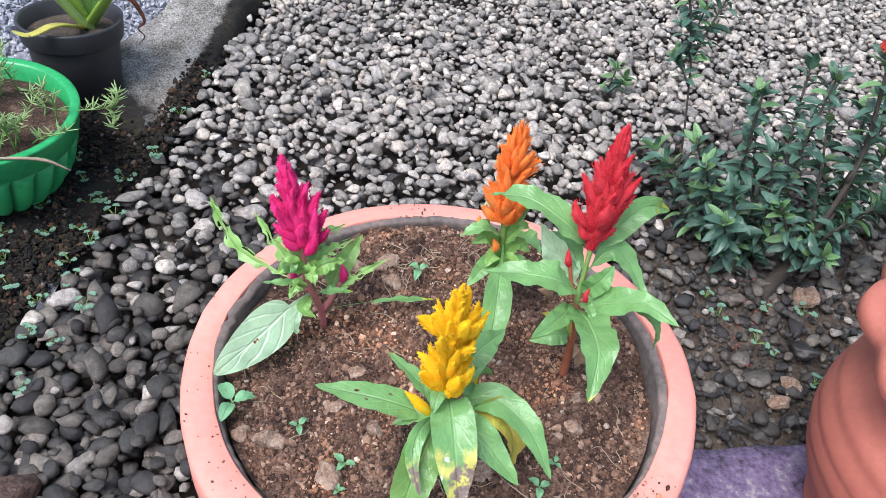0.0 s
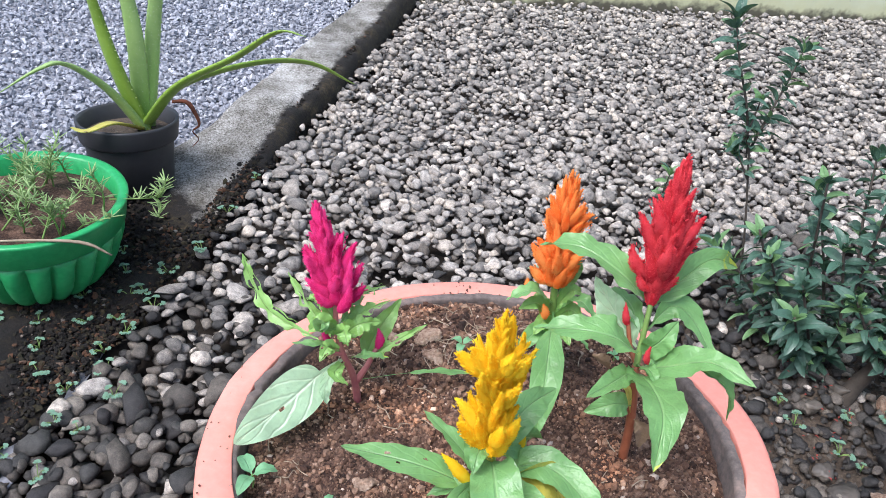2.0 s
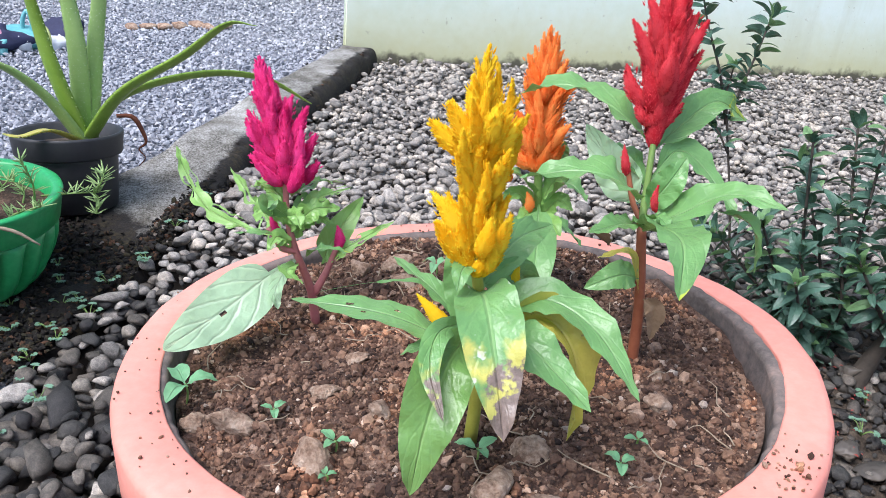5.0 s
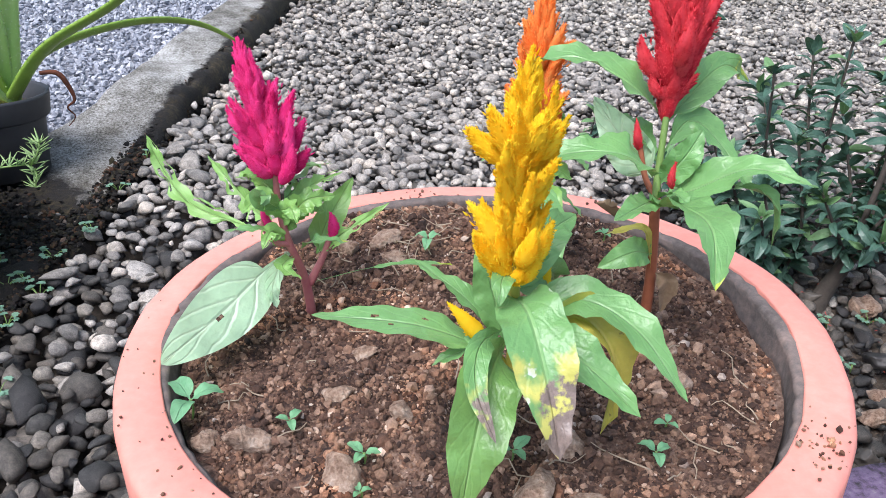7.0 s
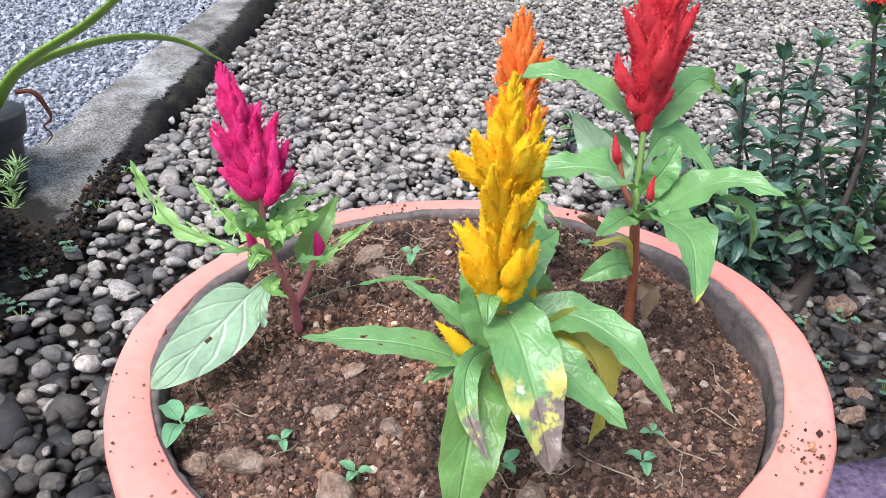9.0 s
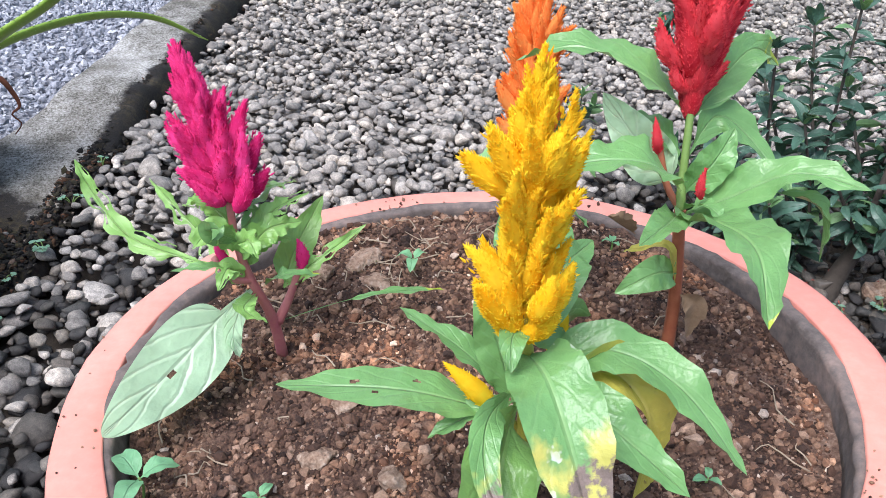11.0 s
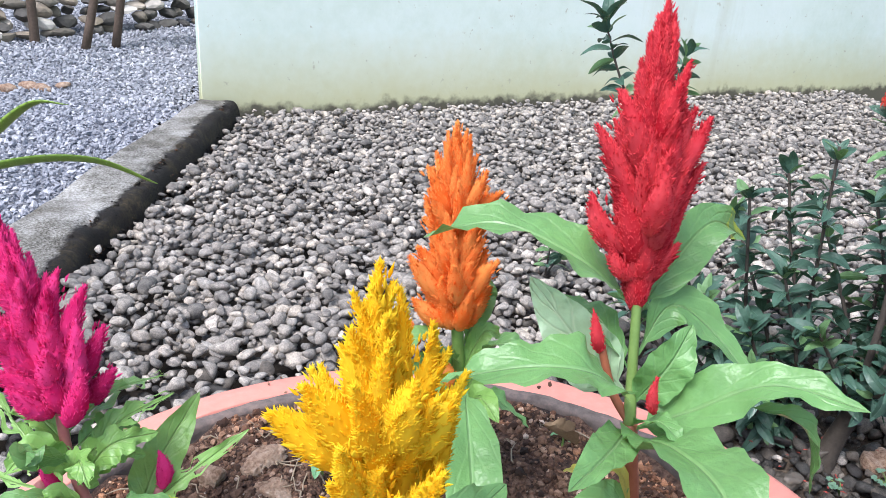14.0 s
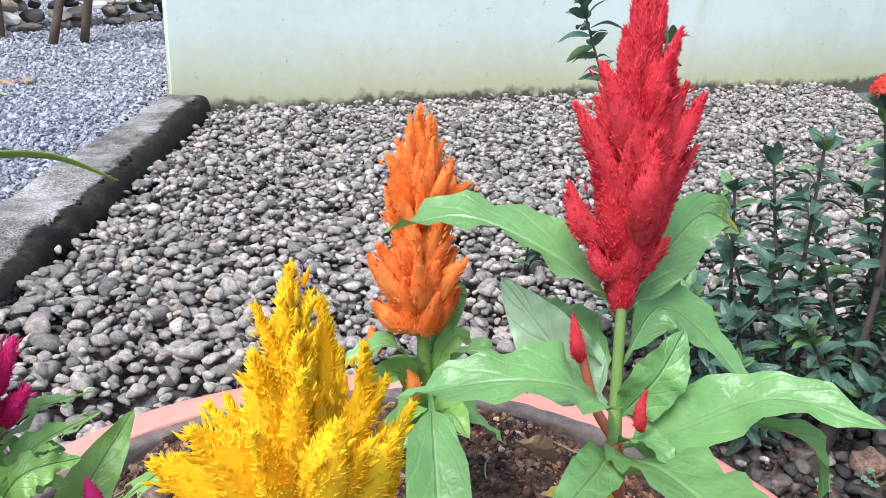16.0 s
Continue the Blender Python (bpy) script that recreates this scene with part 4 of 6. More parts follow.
    add_bud(p, (-0.0091, -0.1148, 0.2347), (-0.0282, -0.1152, 0.2564), 0.0042, M_YEL, "small yellow side plume")
    add_stem(p, [(0.0015, -0.1108, 0.2209), (-0.007, -0.1146, 0.2328), (-0.0155, -0.1153, 0.2426)], [0.0016, 0.0014], M_STEM_Y, "side_stem")
    add_bud(p, (0.0112, -0.1086, 0.2518), (0.0152, -0.1007, 0.2714), 0.0045, M_YEL, "small yellow side plume")
    add_stem(p, [(-0.0001, -0.1137, 0.234), (0.0085, -0.1103, 0.2456), (0.012, -0.1079, 0.2559)], [0.0016, 0.0014], M_STEM_Y, "side_stem")


make_yellow()


def make_red():
    b = (0.0948, -0.0213, rim_z(0.0948, -0.0213, -0.016))
    p = celosia("tall celosia with a deep red feathery plume on a red-brown stem", b)
    add_stem(p, [b, (0.091, -0.024, 0.2165), (0.0829, -0.0263, 0.2659)], [0.0034, 0.003, 0.0026], M_STEM_R)
    add_stem(p, [(0.083, -0.0262, 0.2639), (0.0832, -0.0197, 0.2843), (0.083, -0.0137, 0.3134)], [0.0023, 0.0018, 0.0016], M_STEM_G, "upper_stem", "green upper stem")
    add_plume(p, (0.0835, -0.013, 0.3027), (0.0802, -0.0097, 0.4059), [(0, 0.002), (0.1, 0.0016), (0.2, 0.0036), (0.3, 0.0085), (0.42, 0.0150), (0.52, 0.0155), (0.62, 0.0125), (0.74, 0.0075), (0.86, 0.0035), (1, 0.001)], 130, M_RED, r=0.0042,
              extra=[((0.0848, -0.0133, 0.3428), (0.0982, -0.0137, 0.3708), 0.0045), ((0.0855, -0.0122, 0.3262), (0.0988, -0.0138, 0.3562), 0.0048), ((0.079, -0.0131, 0.3376), (0.0612, -0.0144, 0.3675), 0.0045), ((0.0786, -0.0149, 0.3474), (0.0658, -0.0161, 0.379), 0.0045), ((0.0798, -0.0131, 0.3201), (0.0621, -0.0152, 0.3461), 0.005), ((0.0814, -0.0181, 0.3281), (0.0799, -0.0314, 0.3595), 0.005), ((0.0841, -0.0147, 0.3125), (0.0936, -0.0167, 0.3291), 0.0032), ((0.0821, -0.0148, 0.3124), (0.0698, -0.0162, 0.3294), 0.0032)])
    add_leaf(p, [(0.0824, -0.0142, 0.3046), (0.0638, -0.0089, 0.3192), (0.0364, 0.0011, 0.3285), (0.0118, 0.0124, 0.3183)], 0.0225, face=(0, -0.15, 1), fold=0.35)
    add_leaf(p, [(0.0816, -0.019, 0.2745), (0.0682, -0.0089, 0.2863), (0.0492, 0.0016, 0.3086)], 0.0225, M_LEAF_PALE, face=(-0.3, -1, 0.3))
    add_leaf(p, [(0.0815, -0.0258, 0.2746), (0.0647, -0.034, 0.2905), (0.0425, -0.0348, 0.2934), (0.0149, -0.0281, 0.2841)], 0.0235, face=(0, -0.2, 1))
    add_leaf(p, [(0.0819, -0.0274, 0.2649), (0.0672, -0.0532, 0.2745), (0.0479, -0.0752, 0.2769)], 0.0140, face=(0, -0.3, 1))
    add_leaf(p, [(0.084, -0.0273, 0.264), (0.0985, -0.0345, 0.2756), (0.1187, -0.0464, 0.2934), (0.1416, -0.0628, 0.2939)], 0.0195, face=(0, -0.45, 0.9), fold=0.3)
    add_leaf(p, [(0.084, -0.0294, 0.2621), (0.0873, -0.0527, 0.2745), (0.0909, -0.0821, 0.2782), (0.0862, -0.1107, 0.2640)], 0.0280, M_LEAF_YTIP, "broad green leaf with a yellowing tip", face=(0.1, -0.55, 0.9), stalk=0.05)
    add_leaf(p, [(0.0845, -0.0141, 0.3028), (0.1002, 0.0014, 0.314), (0.12, 0.0169, 0.3243), (0.1428, 0.033, 0.3114)], 0.0178, M_LEAF_YTIP, face=(0, -0.8, 0.8), fold=0.4)
    add_leaf(p, [(0.0841, -0.0187, 0.2873), (0.0987, -0.0069, 0.3014), (0.1151, -0.0104, 0.2925), (0.1318, -0.0312, 0.2722)], 0.0155, face=(0.4, -0.7, 0.7))
    add_leaf(p, [(0.1153, -0.0389, 0.2814), (0.1314, -0.0496, 0.2785), (0.1384, -0.0501, 0.2534)], 0.0077, M_LEAF_YTIP, face=(0.8, -0.6, 0.2), fold=0.8)
    add_leaf(p, [(0.0837, -0.0233, 0.2717), (0.0919, -0.0288, 0.2898), (0.0994, -0.025, 0.3037)], 0.0155, face=(-0.3, -1, 0.1))
    add_leaf(p, [(0.0833, -0.0172, 0.2813), (0.0728, -0.0027, 0.2961), (0.0589, 0.0106, 0.2952)], 0.0124)
    add_bud(p, (0.0731, -0.0144, 0.2866), (0.0684, -0.0145, 0.304), 0.0025, M_RED, "small red side plume")
    add_stem(p, [(0.0829, -0.0252, 0.2659), (0.0776, -0.0191, 0.2743), (0.073, -0.0146, 0.2896)], [0.0018, 0.0014], M_STEM_R, "side_stem")
    add_bud(p, (0.0864, -0.0359, 0.276), (0.0847, -0.0381, 0.2916), 0.0021, M_RED, "small red side plume")
    add_leaf(p, [(0.0829, -0.0275, 0.2659), (0.0874, -0.0392, 0.2752), (0.0924, -0.0502, 0.2727)], 0.0093)
    add_leaf(p, [(0.0898, -0.0266, 0.2213), (0.0806, -0.0286, 0.2483), (0.0689, -0.0195, 0.2417), (0.0651, -0.0148, 0.2375)], 0.0047, M_LEAF_YEL, "thin withering leaf stalk", face=(0, -0.5, 1))
    add_leaf(p, [(0.0872, -0.0275, 0.2339), (0.075, -0.0325, 0.2364), (0.0573, -0.0346, 0.2278)], 0.0155, face=(0, -0.8, 0.7))
    add_leaf(p, [(0.0731, -0.0058, 0.2416), (0.0648, -0.0064, 0.247), (0.0586, -0.0045, 0.2506)], 0.0077, M_SHEATH, "curled dry brown leaf", fold=1.5)
    add_leaf(p, [(0.0918, -0.0266, 0.2214), (0.099, -0.0283, 0.216), (0.101, -0.0246, 0.1945)], 0.0108, M_SHEATH, "dry brown sheath on the stem", face=(0, -1, 0), fold=0.6)


make_red()


def make_orange():
    b = (0.0398, 0.0544, rim_z(0.0398, 0.0544, -0.016))
    p = celosia("celosia with an orange feathery plume", b)
    add_stem(p, [b, (0.0376, 0.0529, 0.2067), (0.0334, 0.0514, 0.2471), (0.0305, 0.051, 0.2774)], [0.0035, 0.003, 0.0025], M_STEM_G)
    add_plume(p, (0.0309, 0.0512, 0.2622), (0.0282, 0.0613, 0.3498), [(0, 0.007), (0.12, 0.015), (0.28, 0.0185), (0.42, 0.0145), (0.54, 0.0170), (0.66, 0.0150), (0.78, 0.009), (0.9, 0.004), (1, 0.001)], 90, M_ORA, r=0.0034,
              extra=[((0.0266, 0.0537, 0.3056), (0.0156, 0.0522, 0.3331), 0.0045), ((0.0329, 0.0538, 0.2977), (0.0478, 0.0537, 0.3225), 0.0045), ((0.0276, 0.049, 0.2722), (0.0097, 0.0465, 0.2974), 0.005), ((0.0279, 0.0491, 0.2621), (0.0118, 0.0467, 0.2778), 0.005), ((0.0337, 0.0491, 0.2724), (0.0472, 0.048, 0.295), 0.005), ((0.0307, 0.046, 0.2723), (0.027, 0.0366, 0.2973), 0.005)])
    add_leaf(p, [(0.0345, 0.0494, 0.2451), (0.0169, 0.0409, 0.2627), (-0.001, 0.0357, 0.254)], 0.0140)
    add_leaf(p, [(0.0357, 0.0495, 0.239), (0.0494, 0.0414, 0.2596), (0.0618, 0.0315, 0.2528)], 0.0140)
    add_leaf(p, [(0.0346, 0.0474, 0.242), (0.0319, 0.0109, 0.2486), (0.0307, -0.0244, 0.2339), (0.0297, -0.0443, 0.2094)], 0.0205, face=(0, -0.8, 0.6), stalk=0.3)
    add_leaf(p, [(0.0353, 0.0534, 0.2522), (0.0436, 0.0614, 0.2728), (0.0464, 0.0633, 0.28)], 0.0124, face=(0, -1, 0.3))
    add_leaf(p, [(0.035, 0.0517, 0.2269), (0.022, 0.0312, 0.2313), (0.0103, 0.016, 0.2217)], 0.0131, face=(0, -0.6, 0.8))
    add_leaf(p, [(0.036, 0.0517, 0.2269), (0.0481, 0.0416, 0.2332), (0.0648, 0.038, 0.2195)], 0.0108)
    add_leaf(p, [(0.0331, 0.0513, 0.2572), (0.0206, 0.0591, 0.267), (0.0115, 0.0661, 0.2628)], 0.0108, M_LEAF_PALE)
    for tx, ty, tz, w in [(0.0092, 0.041, 0.2483, 0.011), (0.0558, 0.0436, 0.2456, 0.012), (0.0218, 0.0271, 0.2384, 0.012), (0.0483, 0.0254, 0.2351, 0.012), (0.0152, 0.0573, 0.2446, 0.010), (0.0533, 0.0576, 0.2579, 0.009), (0.0386, 0.0214, 0.2226, 0.012)]:
        add_leaf(p, [(0.035, 0.0507, tz - 0.018), ((0.0350 + tx) / 2, (0.0507 + ty) / 2, tz), (tx, ty, tz - 0.004)], w, M_LEAF_NEW, face=(0, -0.6, 0.8))
    add_bud(p, (0.0278, 0.0434, 0.2367), (0.0253, 0.0411, 0.2518), 0.0035, M_ORA, "small orange side plume")
    add_bud(p, (0.015, 0.049, 0.2546), (0.0116, 0.0489, 0.2667), 0.003, M_ORA, "small orange side plume")


make_orange()


def make_magenta():
    b = (-0.0952, 0.0059, rim_z(-0.0952, 0.0059, -0.016))
    p = celosia("celosia with a magenta feathery plume and insect-eaten leaves", b)
    add_stem(p, [b, (-0.099, 0.0017, 0.1902), (-0.1071, -0.0055, 0.219), (-0.1122, -0.0044, 0.2409), (-0.1136, -0.0031, 0.2695)], [0.0031, 0.0024, 0.0019, 0.0017], M_STEM_M)
    add_plume(p, (-0.113, -0.0027, 0.2571), (-0.1328, 0.0131, 0.3249), [(0, 0.010), (0.12, 0.016), (0.28, 0.018), (0.45, 0.0155), (0.58, 0.011), (0.72, 0.0065), (0.88, 0.003), (1, 0.001)], 84, M_MAG,
              extra=[((-0.1137, -0.0009, 0.2695), (-0.1041, 0.0105, 0.3003), 0.005), ((-0.1159, -0.0013, 0.2743), (-0.1129, 0.0116, 0.3054), 0.005), ((-0.1113, 0.0018, 0.2599), (-0.0989, 0.0093, 0.2855), 0.005), ((-0.1071, 0.0025, 0.2551), (-0.096, 0.0056, 0.2694), 0.0045),
                     ((-0.1091, -0.0067, 0.2601), (-0.1059, 0.0017, 0.2914), 0.005), ((-0.1105, -0.0089, 0.2506), (-0.104, -0.0043, 0.2763), 0.005)])
    add_leaf(p, [(-0.1133, -0.0064, 0.2247), (-0.1365, -0.0003, 0.2264), (-0.1641, 0.0118, 0.2317), (-0.1813, 0.0247, 0.2494), (-0.188, 0.0303, 0.2617)], 0.0108, M_LEAF_NEW, "insect-eaten pale green leaf", ragged=1.0, stalk=0.2, face=(0, -0.8, 0.6), eaten=0.5)
    add_leaf(p, [(-0.1133, -0.0064, 0.2247), (-0.1302, 0.0113, 0.2319), (-0.1567, 0.0342, 0.2503)], 0.0135, M_LEAF_NEW, "insect-eaten light green leaf", ragged=0.95, eaten=0.7, face=(-0.4, -1, 0.4))
    add_leaf(p, [(-0.1067, -0.0053, 0.2114), (-0.1190, -0.0165, 0.2055), (-0.1395, -0.0405, 0.1920), (-0.163, -0.0686, 0.1813)], 0.0325, M_LEAF_PALE, "large drooping leaf showing its pale underside", face=(0.36, -0.55, 0.75), stalk=0.33, fold=0.06, wave=0.03, blunt=0.62, bites=((0.66, 0.45, 0.015),))
    add_leaf(p, [(-0.0929, 0.0054, 0.2054), (-0.088, 0.0189, 0.2185), (-0.0746, 0.0399, 0.238)], 0.0175, M_LEAF_NEW, face=(0.2, -1, 0.3))
    add_leaf(p, [(-0.0929, 0.0054, 0.2054), (-0.0796, 0.0111, 0.2149), (-0.0529, 0.025, 0.2299)], 0.0090, M_LEAF_NEW, "narrow eaten leaf", ragged=0.7, eaten=0.4, face=(-0.2, -0.8, 0.6))
    add_leaf(p, [(-0.0978, 0.0031, 0.1864), (-0.0606, 0.0117, 0.1939), (-0.033, 0.0216, 0.1919), (-0.0111, 0.031, 0.186)], 0.0070, M_LEAF_YTIP, ragged=0.6, stalk=0.35)
    add_leaf(p, [(-0.1126, -0.0024, 0.2476), (-0.1015, 0.0164, 0.2528), (-0.087, 0.0426, 0.2446)], 0.0150, M_LEAF_NEW, "lacy insect-eaten leaf", ragged=0.8, eaten=1.0)
    add_leaf(p, [(-0.11, -0.0063, 0.2381), (-0.1192, -0.0188, 0.2518), (-0.1142, -0.0249, 0.2558)], 0.0110, M_LEAF, face=(0, -1, 0.3))
    add_leaf(p, [(-0.1086, -0.0059, 0.2286), (-0.0974, -0.0049, 0.2439), (-0.0827, 0.0034, 0.2437)], 0.0135, M_LEAF_NEW, ragged=0.4, eaten=0.4, face=(0, -0.8, 0.6))
    add_leaf(p, [(-0.1089, -0.005, 0.2343), (-0.0968, 0.0039, 0.2475), (-0.0796, 0.0191, 0.251)], 0.0105, M_LEAF_NEW, ragged=0.6, eaten=0.8, face=(0, -0.6, 0.8))
    add_leaf(p, [(-0.1009, -0.0046, 0.2133), (-0.0912, -0.0103, 0.223), (-0.0743, -0.0038, 0.2191)], 0.0085, M_LEAF_YTIP)
    add_leaf(p, [(-0.1094, -0.0059, 0.2247), (-0.1233, -0.0166, 0.2316), (-0.1391, -0.0184, 0.2307)], 0.0070, M_LEAF_YTIP)
    add_leaf(p, [(-0.1047, -0.005, 0.2095), (-0.1082, -0.0209, 0.2118), (-0.0979, -0.024, 0.2062)], 0.0100, M_LEAF_NEW)
    add_leaf(p, [(-0.1103, -0.0065, 0.2439), (-0.125, 0.0026, 0.2531), (-0.1369, 0.0079, 0.2491)], 0.0105, M_LEAF_NEW, ragged=0.5, eaten=0.5)
    add_leaf(p, [(-0.1102, -0.0042, 0.2419), (-0.1028, 0.0099, 0.2435), (-0.0948, 0.0244, 0.2317)], 0.0100, M_LEAF, ragged=0.4, eaten=0.4, face=(0.3, -0.8, 0.5))
    add_leaf(p, [(-0.1088, -0.0055, 0.2123), (-0.1136, -0.0235, 0.2004), (-0.1109, -0.0295, 0.191)], 0.0085, M_LEAF_PALE)
    for tx, ty, tz, w in [(-0.128, -0.020, 0.246, 0.012), (-0.100, -0.022, 0.242, 0.011), (-0.135, 0.010, 0.252, 0.011), (-0.088, 0.004, 0.236, 0.012), (-0.118, -0.026, 0.228, 0.010)]:
        add_leaf(p, [(-0.1105, -0.0050, tz - 0.014), ((tx - 0.1105) / 2, (ty - 0.005) / 2, tz + 0.002), (tx, ty, tz - 0.003)], w, M_LEAF_NEW, ragged=0.5, eaten=0.35, face=(0, -0.7, 0.7))
    add_bud(p, (-0.1132, -0.0074, 0.2229), (-0.1213, -0.0056, 0.2420), 0.0027, M_MAG, "small magenta side plume")
    add_bud(p, (-0.0844, 0.0084, 0.214), (-0.0863, 0.0144, 0.2281), 0.0034, M_MAG, "small magenta side plume")
    add_stem(p, [(-0.107, -0.0054, 0.2171), (-0.114, -0.0097, 0.221), (-0.1216, -0.0097, 0.2324)], [0.002, 0.0016], M_STEM_M, "side_stem")
    add_stem(p, [(-0.0968, 0.0032, 0.1864), (-0.0906, 0.0058, 0.1997), (-0.0854, 0.0082, 0.2149)], [0.0026, 0.0016], M_STEM_M, "side_stem")


make_magenta()


def seedling(x, y, size, turn, leaves=3):
    zz = soil_z(x, y)
    p = thing("seedling", "tiny green seedling with rounded leaves", "seedling", "seedlings", m=pose(x, y, zz, 0, 0, turn))
    put("stem", tube_mesh("stem", [(0, 0, -0.003), (0.001, 0, size * 0.4), (0, 0, size * 0.75)], [0.0007, 0.0005], M_STEM_G, 5, 5), p)
    for k in range(leaves):
        a = k * 6.283 / leaves + RNG.uniform(-0.3, 0.3)
        r = size * RNG.uniform(0.85, 1.25)
        q = [(0, 0, size * 0.7), (math.cos(a) * r * 0.5, math.sin(a) * r * 0.5, size * 0.95), (math.cos(a) * r, math.sin(a) * r, size * RNG.uniform(0.6, 1.0))]
        put("leaf", blade("leaf", q, r * 0.50, M_SEED, RNG, stalk=0.12, blunt=0.72, along=11, across=5), p)


for sx, sy, ss, st in [(-0.1467, -0.0816, 0.0160, 20), (-0.0602, -0.123, 0.008, 10), (-0.097, -0.0931, 0.007, 50), (0.0842, -0.1049, 0.007, 80), (0.0724, -0.1263, 0.0085, 10), (-0.0262, 0.0626, 0.012, 30), (0.092, 0.0743, 0.007, 60), (0.0066, -0.1262, 0.009, 45), (-0.061, -0.1402, 0.006, 10)]:
    seedling(sx, sy, ss, st)


# ---- beside the pot: jar, aloe, green planter ----
def make_jar():
    jar = thing("clay_jar", "bulging terracotta jar with a pinched wavy rim", "jar", m=pose(0.496, 0.003, -0.025))
    prof = [(0.0, 0.0), (0.10, 0.0), (0.108, 0.006), (0.112, 0.03), (0.122, 0.05), (0.138, 0.08), (0.147, 0.11), (0.149, 0.135), (0.144, 0.165), (0.132, 0.19), (0.118, 0.205), (0.113, 0.215), (0.116, 0.225)]

    def wob(a, r, z):
        return r + 0.0013 * (abs(math.sin(z * 120 + 0.15 * a)) ** 0.6 - 0.7) * (z > 0.03), z
    fine = [(np.interp(k / 90 * (len(prof) - 1), range(len(prof)), [q[0] for q in prof]), np.interp(k / 90 * (len(prof) - 1), range(len(prof)), [q[1] for q in prof])) for k in range(91)]
    v, f = lathe(fine, 96, wob)
    put("body", raw_mesh("body", v, f, M_TERRA), jar)
    rim = [(0.114, 0.218), (0.146, 0.226), (0.162, 0.240), (0.160, 0.254), (0.146, 0.256), (0.130, 0.244), (0.112, 0.230), (0.104, 0.20), (0.12, 0.12), (0.08, 0.02), (0.0, 0.02)]

    def wavy(a, r, z):
        k = math.sin(12 * a) * 0.006 * (z > 0.225)
        return r + k, z + 0.004 * math.sin(12 * a + 1.3) * (z > 0.225)
    v, f = lathe(rim, 144, wavy)
    put("rim", raw_mesh("rim", v, f, M_TERRA), jar, "pinched wavy rim")


make_jar()


def make_aloe():
    cx, cy, z0 = -0.515, 0.515, 0.001
    # the pot leans back a little on the uneven kerb
    stand = pose(cx + 0.004, cy, z0 - 0.003) @ Matrix.Rotation(radians(-6), 4, (0.88, 0.47, 0)) @ Matrix.Diagonal((1.065, 1.065, 0.97, 1))
    pot = thing("plant_pot", "black plastic nursery pot standing on the kerb", "plant pot", m=stand)
    v, f = lathe([(0.0000, 0.0000), (0.0468, 0.0000), (0.0496, 0.0019), (0.0537, 0.0674), (0.0541, 0.0720), (0.0518, 0.0720), (0.0471, 0.0185), (0.0000, 0.0185)], 72)
    put("body", raw_mesh("body", v, f, M_BLACK), pot)
    v, f = lathe([(0.0521, 0.0725), (0.0587, 0.0712), (0.0596, 0.0730), (0.0617, 0.0961), (0.0617, 0.0989), (0.0596, 0.0997), (0.0573, 0.0970), (0.0521, 0.0725)], 72)
    put("rim", raw_mesh("rim", v, f, M_BLACK), pot, "deep black plastic rim band")
    v, f = lathe([(0.0000, 0.0794), (0.0278, 0.0822), (0.0541, 0.0776)], 40)
    soil = put("soil", raw_mesh("soil", v, f, M_BARE), m=stand)
    tagged(soil, "dark soil in the black pot", "soil", kind="stuff")
    plant = thing("aloe_plant", "aloe vera with long arching toothed leaves", "aloe", m=pose(cx, cy, z0 + 0.086))
    o = Vector((cx, cy, z0 + 0.086))

    def aloe_leaf(pts, width, mat, label=""):
        width *= 0.64
        path = smooth_path([Vector(p) - o for p in pts], 26)
        v, f = [], []
        prof_n = 10
        teeth = []
        for i, q in enumerate(path):
            u = i / 25
            d = (path[min(i + 1, 25)] - path[max(i - 1, 0)]).normalized()
            if i == 0:
                sd = d.cross(Vector((0, 0.25, 1)))
            sd = (sd - d * sd.dot(d)).normalized()
            up = sd.cross(d)
            w = width * 0.5 * (1 - u ** 2.0) ** 0.85 + 0.0008
            th = w * 0.42
            for j in range(prof_n):
                a = 2 * math.pi * j / prof_n
                x, zz = math.cos(a) * w, math.sin(a) * th
                if zz > 0:
                    zz = zz * 0.25 + 0.35 * th * (abs(x) / w) ** 2
                v.append(q + sd * x + up * zz)
            if 0 < i < 25:
                for sgn in (-1, 1):
                    teeth.append((q + sd * sgn * w, sd * sgn, d))
        for i in range(25):
            for j in range(prof_n):
                k = (j + 1) % prof_n
                f.append((i * prof_n + j, i * prof_n + k, (i + 1) * prof_n + k, (i + 1) * prof_n + j))
        leaf = put("leaf", raw_mesh("leaf", [p[:] for p in v], f, mat), plant, label)
        tv, tf = [], []
        for q, s, d in teeth:
            b = len(tv)
            up = s.cross(d)
            tv += [q - d * 0.0015 - s * 0.001, q + d * 0.0015 - s * 0.001, q + up * 0.0008 - s * 0.001, q + s * 0.0015 + d * 0.001]
            tf += [(b, b + 1, b + 3), (b + 1, b + 2, b + 3), (b + 2, b, b + 3)]
        put("teeth", raw_mesh("teeth", [p[:] for p in tv], tf, M_TOOTH, False), leaf, "small pale teeth along the edges")

    aloe_leaf([(-0.4985, 0.5316, 0.0767), (-0.4491, 0.5351, 0.1407), (-0.3721, 0.596, 0.1634), (-0.3066, 0.6661, 0.1493), (-0.248, 0.711, 0.108)], 0.028, M_ALOE)
    aloe_leaf([(-0.4985, 0.5316, 0.0767), (-0.4431, 0.524, 0.1487), (-0.3621, 0.5158, 0.2032), (-0.3047, 0.506, 0.2477), (-0.267, 0.495, 0.251)], 0.033, M_ALOE)
